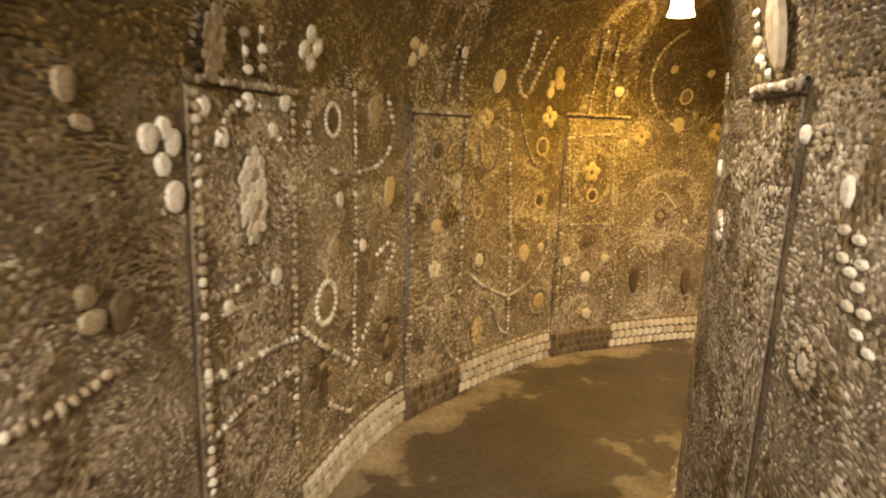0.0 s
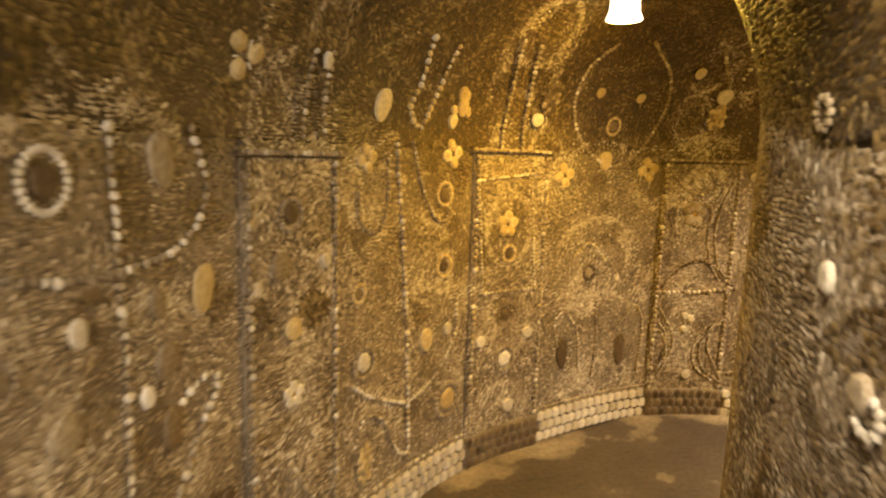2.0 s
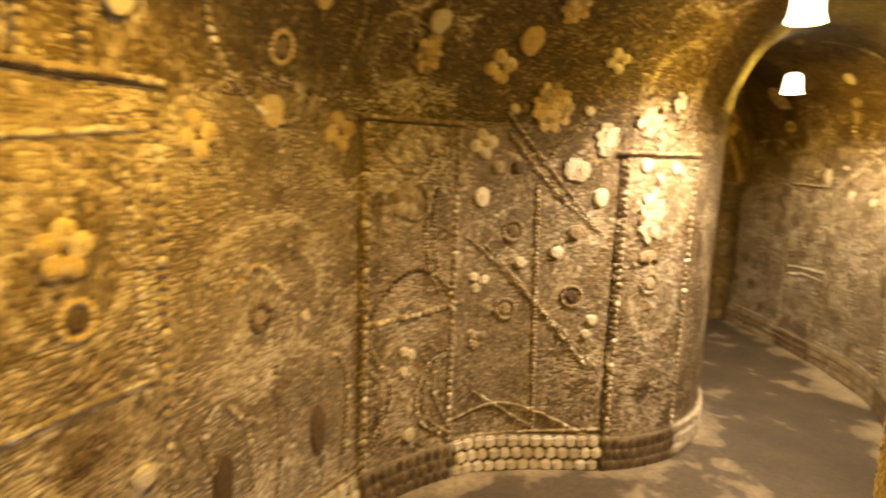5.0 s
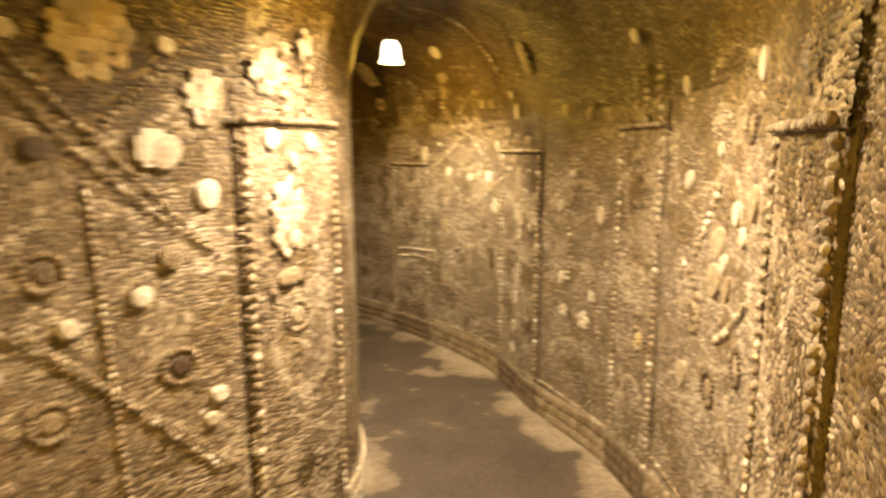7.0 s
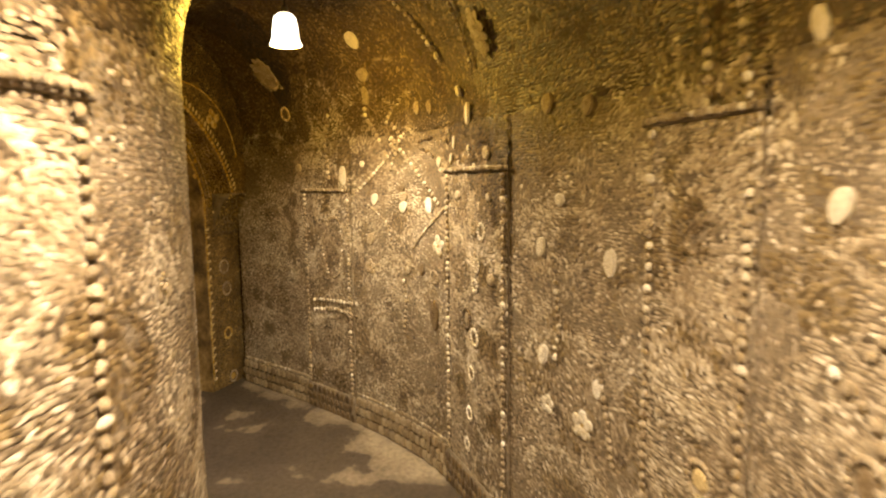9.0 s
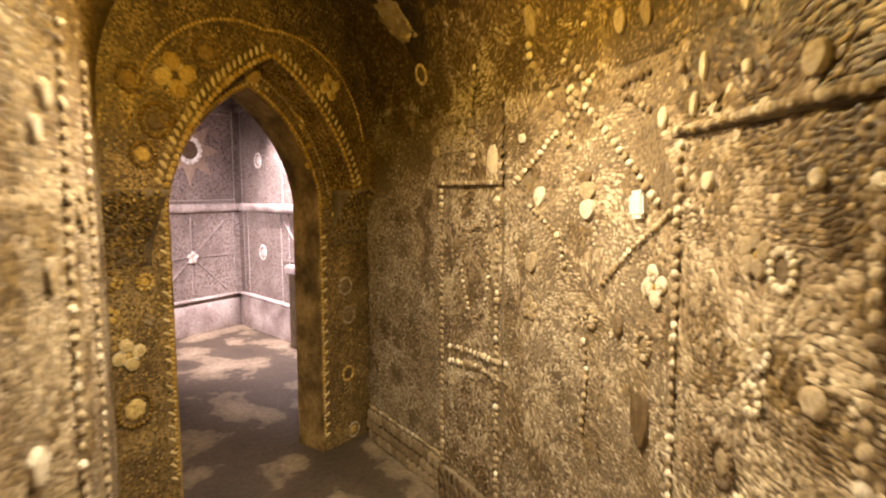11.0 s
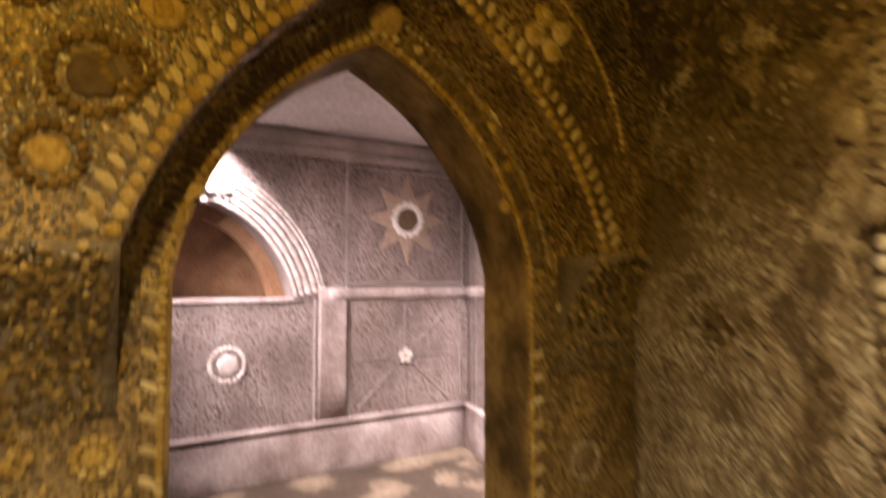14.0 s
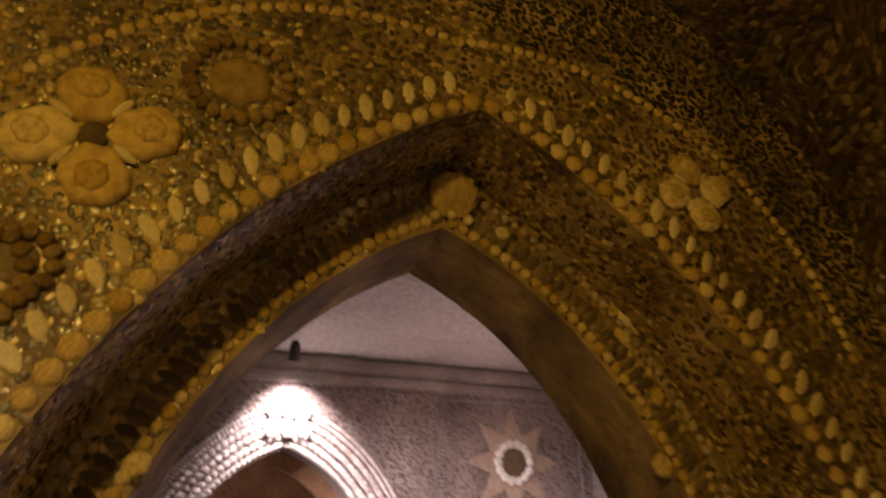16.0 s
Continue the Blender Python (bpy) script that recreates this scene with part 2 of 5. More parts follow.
_b.inputs["Base Color"].default_value = (0.9, 0.85, 0.75, 1)
_b.inputs["Emission Color"].default_value = (1.0, 0.86, 0.62, 1)
_b.inputs["Emission Strength"].default_value = 6.0
SPOTGLOW, _n, _l, _b = material("lit_spot_lens", 0.3)
_b.inputs["Emission Color"].default_value = (1.0, 0.95, 0.9, 1)
_b.inputs["Emission Strength"].default_value = 25.0


# ---- building helpers ----
def mesh_of(name, verts, faces, mat, flat=False):
    me = bpy.data.meshes.new(name)
    me.from_pydata([tuple(map(float, v)) for v in verts], [], [tuple(map(int, f)) for f in faces])
    if not flat:
        me.polygons.foreach_set("use_smooth", [True] * len(me.polygons))
    me.materials.append(mat)
    me.update()
    return me


def grid_faces(rows, cols, close=False, start=0, flip=False):
    out = []
    for i in range(rows - 1):
        for j in range(cols if close else cols - 1):
            k = (j + 1) % cols
            f = (start + i * cols + j, start + i * cols + k, start + (i + 1) * cols + k, start + (i + 1) * cols + j)
            out.append(f[::-1] if flip else f)
    return out


def slab(name, inner, outer, mat):
    """A sheet with thickness out of two grids of places (rows x cols x 3)."""
    r, c = inner.shape[:2]
    verts = np.vstack([inner.reshape(-1, 3), outer.reshape(-1, 3)])
    faces = grid_faces(r, c) + grid_faces(r, c, False, r * c, True)
    n = r * c
    ring = [(0, j) for j in range(c)] + [(i, c - 1) for i in range(1, r)] + [(r - 1, j) for j in range(c - 2, -1, -1)] + [(i, 0) for i in range(r - 2, 0, -1)]
    ids = [i * c + j for i, j in ring]
    for a, b in zip(ids, ids[1:] + ids[:1]):
        faces.append((b, a, a + n, b + n))
    return mesh_of(name, verts, faces, mat)


def part(name, me, parent, label="", m=None):
    ob = new(name, me)
    ob.parent = parent
    if m is not None:
        ob.matrix_basis = m
    return tagged(ob, label) if label else ob


def box_mesh(name, sx, sy, sz, mat, bevel=0.004):
    bm = bmesh.new()
    bmesh.ops.create_cube(bm, size=1)
    bmesh.ops.scale(bm, vec=(sx, sy, sz), verts=bm.verts)
    bmesh.ops.bevel(bm, geom=bm.edges[:], offset=bevel, segments=2, affect="EDGES")
    me = bpy.data.meshes.new(name)
    bm.to_mesh(me)
    bm.free()
    me.materials.append(mat)
    return me


def lathe(name, profile, mat, steps=24):
    verts, n = [], len(profile)
    for r, z in profile:
        verts += [(r * math.cos(2 * math.pi * k / steps), r * math.sin(2 * math.pi * k / steps), z) for k in range(steps)]
    return mesh_of(name, verts, grid_faces(n, steps, True), mat)


# ---- large structure ----
def floor_sheet():
    xs, ys = np.linspace(-2.5, 12.5, 151), np.linspace(-3.5, 11.5, 151)
    X, Y = np.meshgrid(xs, ys)
    wob = 0.006 * np.sin(3.1 * X + 1.3 * Y) * np.sin(2.3 * Y - X) + 0.004 * np.sin(9 * X + 4) * np.sin(8 * Y)
    P = np.stack([X, Y, ground(X, Y) + wob], -1)
    me = mesh_of("floor", P.reshape(-1, 3), grid_faces(151, 151), FLOOR)
    feet = np.vstack([CURVE["L"][::6], CURVE["R"][::6]])
    far = np.min(np.linalg.norm(P.reshape(-1, 1, 3)[..., :2] - feet[None], axis=-1), axis=1)
    chamber = ease((0.347 * X + 0.938 * Y - 7.4) / 0.5).ravel()
    me.attributes.new("dust", "FLOAT", "POINT").data.foreach_set("value", np.maximum(np.clip(1 - far / 0.32, 0, 1), 0.40 * chamber))
    return tagged(new("floor", me), "worn brown trodden floor with pale dusty patches", "floor", kind="structure")


def passage_wall(side, name, label):
    s = np.arange(0, RUN[side][-1] + 0.03, 0.06)
    s[-1] = RUN[side][-1]
    h = np.r_[-0.4, np.linspace(-0.25, SPRING, 30)]
    S, H = np.meshgrid(s, h)
    p = surf(side, S, H)
    n = facing(side, S, np.minimum(H, SPRING - 0.05))[2]
    p2 = p - n * 0.16
    if side == "L":
        p, p2 = p[:, ::-1], p2[:, ::-1]
    return tagged(new(name, slab(name, p[:, ::-1] , p2[:, ::-1], MORTAR)), label, "wall", kind="structure")


def vault():
    n = len(RUN["L"])
    cols = []
    for u in range(0, n, 4):
        a, b = CURVE["L"][u], CURVE["R"][u]
        for_u = []
        for k in range(73):
            phi = math.pi * k / 72
            xy = a + (b - a) * (1 - math.cos(phi)) / 2
            for_u.append((*xy, SPRING + RISE * math.sin(phi) + 0.002))
        cols.append(for_u)
    p = np.array(cols)
    mid = (p[:, :1] + p[:, -1:]) / 2
    out = p - mid
    out /= np.linalg.norm(out, axis=-1, keepdims=True)
    p2 = p + out * 0.16
    return tagged(new("ceiling", slab("ceiling", p, p2, VAULTMORTAR)), "dark shell-covered vaulted ceiling of the passage", "ceiling", kind="structure")


EA, NA = np.array([0.93780, -0.34719, 0.0]), np.array([0.34719, 0.93780, 0.0])


def on_arch(a, d, z):
    a, d, z = np.broadcast_arrays(np.asarray(a, float), np.asarray(d, float), np.asarray(z, float))
    return a[..., None] * EA + d[..., None] * NA + z[..., None] * np.array([0, 0, 1.0])


def pointed(a, a0, a1, spring, apex, flat=1.35):
    """Height of a pointed arch over a; flat: how much wider its two bows are swung than bows that leave the jambs upright."""
    w, r = (a1 - a0) / 2, apex - spring
    rad, chord = flat * (w * w + r * r) / (2 * w), math.hypot(w, r)
    off = math.sqrt(rad * rad - chord * chord / 4)
    cx, cz = w / 2 + off * r / chord, r / 2 - off * w / chord
    k = np.clip(np.minimum(a - a0, a1 - a), 0, w)
    return spring + cz + np.sqrt(np.maximum(rad * rad - (k - cx) ** 2, 0))


def holed_wall(name, place, a0, a1, z0, z1, b0, b1, spring, apex, front, back, mat, sill=None, steps=28, flat=1.35):
    """A wall with a pointed opening through it; place(a, d, z) lays it into the world."""
    verts, faces = [], []

    def quad(p):
        k = len(verts)
        verts.extend(p)
        faces.append((k, k + 1, k + 2, k + 3))
    cut = np.unique(np.r_[np.linspace(a0, b0, 8), b0 + (b1 - b0) * (1 - np.cos(np.linspace(0, math.pi, steps + 1))) / 2, np.linspace(b1, a1, 8), (b0 + b1) / 2])
    for l, r in zip(cut, cut[1:]):
        inside = b0 - 1e-6 <= l and r <= b1 + 1e-6
        spans = [(z0, z0, z1, z1)]
        if inside:
            tl, tr = (float(pointed(v, b0, b1, spring, apex, flat)) for v in (l, r))
            spans = [(tl, tr, z1, z1)]
            quad([place(l, front, tl), place(l, back, tl), place(r, back, tr), place(r, front, tr)])
            if sill is not None:
                spans.append((z0, z0, sill, sill))
                quad([place(l, front, sill), place(r, front, sill), place(r, back, sill), place(l, back, sill)])
        for zl, zr, tl, tr in spans:
            n = max(2, int((tl - zl) / 0.2))
            for i in range(n):
                f0, f1 = i / n, (i + 1) / n
                za, zb, zc, zd = zl + (tl - zl) * f0, zr + (tr - zr) * f0, zr + (tr - zr) * f1, zl + (tl - zl) * f1
                quad([place(l, front, za), place(r, front, zb), place(r, front, zc), place(l, front, zd)])
                quad([place(r, back, zb), place(l, back, za), place(l, back, zd), place(r, back, zc)])
    bottom = z0 if sill is None else sill
    for v, w in ((b0, 1), (b1, -1)):
        p = [place(v, front, bottom), place(v, back, bottom), place(v, back, spring), place(v, front, spring)]
        quad(p[::w])
    for v, w in ((a0, -1), (a1, 1)):
        p = [place(v, front, z0), place(v, back, z0), place(v, back, z1), place(v, front, z1)]
        quad(p[::w])
    for zz in (z0, z1):
        for u, v in ((a0, b0), (b0, b1), (b1, a1)):
            if zz == z0 and u == b0:
                continue
            quad([place(u, front, zz), place(v, front, zz), place(v, back, zz), place(u, back, zz)])
    me = mesh_of(name, verts, faces, mat, True)
    bm = bmesh.new()
    bm.from_mesh(me)
    bmesh.ops.remove_doubles(bm, verts=bm.verts, dist=0.0005)
    bmesh.ops.recalc_face_normals(bm, faces=bm.faces)
    bm.to_mesh(me)
    bm.free()
    return me


floor_sheet()
WALL = {"L": passage_wall("L", "wall_outer", "curved passage wall covered in panels of sea shells"),
        "R": passage_wall("R", "wall_inner", "winding passage wall covered in panels of sea shells")}
VAULT = vault()
GATE = tagged(new("wall_arch", holed_wall("wall_arch", on_arch, 3.3, 6.9, -0.4, 2.62, 4.45, 5.33, 1.30, 1.856, 7.096, 7.31, DOORSTONE)),
              "end wall with a pointed doorway into the chamber", "wall", kind="structure")
ORDER = tagged(new("wall_arch_order", holed_wall("wall_arch_order", on_arch, 4.02, 5.80, 1.35, 2.60, 4.355, 5.44, 1.35, 1.975, 6.92, 7.094, DOORSTONE, flat=1.65)),
               "projecting pointed arch band round the doorway", "wall", kind="structure")
END = tagged(new("wall_start", box_mesh("wall_start", 1.9, 0.2, 3.2, MORTAR)), "plain rubble end wall behind the walk", "wall", kind="structure")
END.matrix_basis = pose(0, -1.95, 1.1)



def corbel(a0, a1):
    """A curved bracket that carries the arch band out over a pier."""
    g = np.linspace(0, 1, 9)
    A, K = np.meshgrid(np.linspace(a0, a1, 6), g)
    me = slab("corbel", on_arch(A, 7.094 - 0.174 * K ** 1.6, 1.02 + 0.33 * K), on_arch(A, 7.12 + 0 * K, 1.02 + 0.33 * K), MORTAR)
    bm = bmesh.new()
    bm.from_mesh(me)
    bmesh.ops.recalc_face_normals(bm, faces=bm.faces)
    bm.to_mesh(me)
    bm.free()
    return part("corbel", me, GATE)


corbel(4.02, 4.355)
corbel(5.44, 5.80)

# chamber behind the arch
CORNER, EB = np.array([10.0, 7.05, 0.0]), np.array([-0.96, 0.28, 0.0])
NB = np.array([-0.28, -0.96, 0.0])


def on_back(s, d, z):
    s, d, z = np.broadcast_arrays(np.asarray(s, float), np.asarray(d, float), np.asarray(z, float))
    return CORNER + s[..., None] * EB - d[..., None] * NB + z[..., None] * np.array([0, 0, 1.0])


ES = np.array([-0.529, -0.848, 0.0])
NS = np.array([-0.848, 0.529, 0.0])


def on_side(s, d, z):
    s, d, z = np.broadcast_arrays(np.asarray(s, float), np.asarray(d, float), np.asarray(z, float))
    return CORNER + s[..., None] * ES - d[..., None] * NS + z[..., None] * np.array([0, 0, 1.0])


BACK = tagged(new("wall_chamber_back", holed_wall("wall_chamber_back", on_back, -0.2, 5.2, -0.4, 2.5, 1.50, 2.64, 1.15, 1.80, 0.0, 0.45, ROSE, sill=1.15)),
              "grey-pink shell mosaic chamber wall with an arched niche", "wall", kind="structure")


def flat_wall(name, place, s0, s1, z0, z1, d0, d1, mat, label):
    S, Z = np.meshgrid(np.linspace(s0, s1, 12), np.linspace(z0, z1, 8))
    me = slab(name, place(S, d0, Z), place(S, d1, Z), mat)
    bm = bmesh.new()
    bm.from_mesh(me)
    bmesh.ops.recalc_face_normals(bm, faces=bm.faces)
    bm.to_mesh(me)
    bm.free()
    return tagged(new(name, me), label, "wall", kind="structure")


SIDE = flat_wall("wall_chamber_side", on_side, 0.0, 3.2, -0.4, 2.5, 0.0, 0.2, ROSE, "grey-pink shell mosaic side wall of the chamber")
flat_wall("wall_niche_back", on_back, 1.3, 2.84, 1.0, 2.0, 0.452, 0.55, TERRA, "terracotta-toned back of the arched niche")


def on_far(s, d, z):
    return on_back(5.0, 0, 0) + np.asarray(s, float)[..., None] * -NB * -1 + np.asarray(d + 0 * np.asarray(s), float)[..., None] * EB + np.asarray(z, float)[..., None] * np.array([0, 0, 1.0])


FARW = flat_wall("wall_chamber_far", on_far, -0.1, 4.2, -0.4, 2.5, 0.0, 0.2, ROSE, "grey-pink shell mosaic wall at the chamber's far end")


def chamber_ceiling():
    A, D = np.meshgrid(np.linspace(2.2, 8.2, 10), np.linspace(7.2, 11.5, 10))
    lo, hi = on_arch(A, D, 2.36 + 0 * A), on_arch(A, D, 2.46 + 0 * A)
    return tagged(new("ceiling_chamber", slab("ceiling_chamber", lo[::-1], hi[::-1], PLASTER)), "plain white plastered chamber ceiling", "ceiling", kind="structure")


chamber_ceiling()


# ---- pendant lamps ----
def pendant(x, y, z, crown):
    base = tagged(new("pendant_lamp"), "lit bell-shaped opal glass pendant lamp on a cord from the vault", "lamp", "pendant lamps along the passage")
    base.matrix_basis = Matrix.Translation((x, y, z))
    part("shade", lathe("shade", [(0.012, 0.083), (0.034, 0.080), (0.052, 0.062), (0.059, 0.022), (0.063, -0.030), (0.076, -0.062), (0.072, -0.064), (0.058, -0.03), (0.054, 0.02), (0.046, 0.055), (0.010, 0.074)], GLOW), base, "glowing white bell shade")
    part("cap", lathe("cap", [(0.001, 0.118), (0.014, 0.115), (0.017, 0.092), (0.024, 0.086), (0.001, 0.085)], BRASS, 14), base, "brass lampholder cap")
    part("cord", lathe("cord", [(0.004, 0.11), (0.004, crown - z + 0.02)], CORD, 8), base)
    part("rose", lathe("rose", [(0.035, crown - z + 0.01), (0.035, crown - z - 0.01), (0.02, crown - z - 0.025), (0.001, crown - z - 0.027)], BRASS, 14), base, "round ceiling rose")


# the fourth one stays unseen; it only carries added light
for name, x, y, z, watts, colour, share in LAMPS:
    pendant(x, y, z, 2.45)

# ---- shell cladding ----
def scatter(name, P, A, B, N, size, mat, parent, seed, way=None, long=None):
    """Many small domed shells in one mesh."""
    rng = np.random.RandomState(seed)
    n = len(P)
    ang = rng.uniform(0, 2 * math.pi, n)
    if way is not None:
        ang = np.where(long > 1.01, way + rng.normal(0, 0.16, n), ang)
    k = 6
    th = np.arange(k) * 2 * math.pi / k
    t = np.vstack([np.c_[np.cos(th), np.sin(th), np.full(k, -0.1)], [[0.25, 0, 0.62]]])
    faces = [(j, (j + 1) % k, k) for j in range(k)]
    F = np.array(faces)
    c, s_ = np.cos(ang), np.sin(ang)
    X = A * c[:, None] + B * s_[:, None]
    Y = -A * s_[:, None] + B * c[:, None]
    a, b, h = size * rng.uniform(0.8, 1.35, n), size * rng.uniform(0.6, 0.95, n), size * rng.uniform(0.28, 0.75, n)
    if long is not None:
        a, b = a * long, b / np.sqrt(long)
    lean = N + 0.26 * rng.normal(size=(n, 1)) * X + 0.26 * rng.normal(size=(n, 1)) * Y
    V = P[:, None] + t[None, :, :1] * (a[:, None] * X)[:, None] + t[None, :, 1:2] * (b[:, None] * Y)[:, None] + t[None, :, 2:] * (h[:, None] * lean)[:, None]
    V = V.reshape(-1, 3)
    F = (F[None] + (np.arange(n) * len(t))[:, None, None]).reshape(-1, 3)
    me = bpy.data.meshes.new(name)
    me.vertices.add(len(V))
    me.vertices.foreach_set("co", V.ravel())
    me.loops.add(F.size)
    me.loops.foreach_set("vertex_index", F.ravel())
    me.polygons.add(len(F))
    me.polygons.foreach_set("loop_start", np.arange(0, F.size, 3))
    me.polygons.foreach_set("use_smooth", np.ones(len(F), bool))
    me.materials.append(mat)
    me.update(calc_edges=True)
    ob = new(name, me)
    ob.parent = parent
    return tagged(ob, kind="stuff")


def clad(side, parent, s0, s1, step, seed):
    rng = np.random.RandomState(seed)
    s, h = np.arange(s0, s1, step), np.arange(-0.2, SPRING + 1.16, step * 0.9)
    S, H = np.meshgrid(s, h)
    S, H = (S + (np.arange(len(h)) % 2)[:, None] * step / 2).ravel(), H.ravel()
    S, H = S + rng.normal(0, step * 0.19, S.size), H + rng.normal(0, step * 0.19, S.size)
    keep = (S > s0) & (S < s1)
    S, H = S[keep], H[keep]
    P = surf(side, S, H)
    A, B, N = facing(side, S, H)
    P = P + N * np.where(H < SPRING, relief(side, S), 0.0)[:, None]
    on = P[:, 2] > ground(P[:, 0], P[:, 1]) - 0.01
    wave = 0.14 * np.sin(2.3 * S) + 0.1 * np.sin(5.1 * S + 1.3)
    # shells get darker with height, in waves along the wall
    darkening = 0.12 * ease((H - 0.7) / 0.8) + 0.95 * (ease((H + 0.8 * wave - 1.36) / 0.62) if side == "L" else ease((H + 0.8 * wave - 1.40 - 0.05 * ease((S - 9.0) / 1.0)) / (0.62 + 0.15 * ease((S - 9.0) / 1.0)))) + rng.normal(0, 0.13, H.size)
    if side == "L":  # ribs of paler shells run up the vault over the pilasters
        rib = np.zeros(S.size, bool)
        for q0, q1, cap in RAISED["L"]:
            rib |= (S > q0 + 0.04) & (S < q1 - 0.04) & (H > cap - 0.3)
        darkening = np.where(rib, darkening - 0.55, darkening)
        # darker again before the first pilaster, from waist height up
        darkening = darkening + 0.45 * ease((3.36 - S) / 0.1) * ease((H + wave - 0.95) / 0.4)
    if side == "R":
        # darker along an upper stretch of this wall
        darkening = darkening + 0.42 * ease((S - 6.2) / 2.4) * ease((9.8 - S) / 0.4) * ease((H + wave - 1.36) / 0.25)
    # mosaic bands: the shells of each panel are laid in lozenges, ovals or fans of a lighter or darker kind
    edges = np.array(sorted([0.0] + [v for q in RAISED[side] for v in q[:2]] + [RUN[side][-1]]))
    k = np.clip(np.searchsorted(edges, S) - 1, 0, len(edges) - 2)
    x = 2 * (S - edges[k]) / (edges[k + 1] - edges[k]) - 1
    y = (H + 0.11 * k) * np.array([2.6, 1.9, 2.2, 3.1])[k % 4]
    v = y - np.floor(y) - 0.5
    field = np.choose(k % 4, [np.abs(x) * 0.55 + np.abs(v), np.hypot(x * 0.6, v), np.hypot(x * 0.55, v + 0.5), np.abs(np.hypot(np.abs(x) - 0.5, v) - 0.1)])
    band = np.abs(field - 0.36) < 0.035
    core = field < 0.17
    darkening = np.where(band, darkening - 0.35, np.where(core, darkening + 0.30, darkening))
    # patches of one kind of shell, a hand wide
    cell = 0.125
    cx, cy = np.floor(S / cell), np.floor(H / cell)
    best, tone, swell, lay, pit = np.full(S.size, 9.0), np.zeros(S.size), np.ones(S.size), np.zeros(S.size), np.zeros(S.size)
    table = rng.rand(6, 97, 31)
    for dx in (-1, 0, 1):
        for dy in (-1, 0, 1):
            gx, gy = cx + dx, cy + dy
            ix, iy = (gx % 97).astype(int), (gy % 31).astype(int)
            d = np.hypot(S - (gx + table[0][ix, iy]) * cell, (H - (gy + table[1][ix, iy]) * cell) * (0.6 + 0.7 * table[2][ix, iy]))
            near = d < best
            best, tone, swell = np.where(near, d, best), np.where(near, table[3][ix, iy], tone), np.where(near, table[4][ix, iy], swell)
            lay, pit = np.where(near, table[5][ix, iy], lay), np.where(near, table[2][ix, iy], pit)
    # in most patches the shells are laid in rows, one way; here and there some are sunk and coloured dark, for the
    # shade where shells dropped out
    way = np.array([0.0, 0.0, 0.65, -0.65, 1.57])[(lay * 4.99).astype(int)]
    long = np.where(lay * 7.0 % 1.0 < 0.6, 1.35, 1.0)
    dark_gap = (pit > 0.70) & (best < 0.010 + 0.016 * lay)
    P = P - N * (0.007 * dark_gap)[:, None]
    darkening = np.where(dark_gap, 1.5, darkening)
    darkening = darkening + np.where(tone > 0.80, 0.42, np.where(tone < 0.24, -0.12, 0.0))
    band = (band | ((tone < 0.24) & (rng.rand(S.size) < 0.75))) & ~dark_gap
    if side == "R":  # paler shells round the first pilaster
        band |= (S > 3.1) & (S < 4.7) & (H < 1.9) & (rng.rand(S.size) < 0.32) & ~dark_gap
        band |= (S > 10.95) & (H < 1.15 + wave) & (rng.rand(S.size) < 0.45) & ~dark_gap
    light = band & (rng.rand(H.size) < 0.85) & (darkening < 0.3)
    size = step * rng.uniform(0.44, 0.76, H.size) * np.where(band, 1.12, 1.0) * (0.8 + 0.5 * swell)
    black = np.zeros(S.size, bool)
    if side == "R":
        # black shells high on the vault just before the doorway
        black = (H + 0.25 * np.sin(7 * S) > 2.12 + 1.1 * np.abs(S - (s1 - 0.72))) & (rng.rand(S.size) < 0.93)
        on, blackened = on & ~black, on & black
        scatter("blackened_cladding", P[blackened], A[blackened], B[blackened], N[blackened], size[blackened], BLACKCLAD, parent, seed + 3)
    zones = ((on & light, LIGHTCLAD, "banding"), (on & ~light & (darkening < 0.40), CLAD, "cladding"), (on & ~light & (darkening >= 0.40) & (darkening < 0.80), MIDCLAD, "tarnished_cladding"), (on & ~light & (darkening >= 0.80), DARKCLAD, "sooty_cladding"))
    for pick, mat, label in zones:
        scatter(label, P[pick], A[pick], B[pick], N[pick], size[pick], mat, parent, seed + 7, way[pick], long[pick])


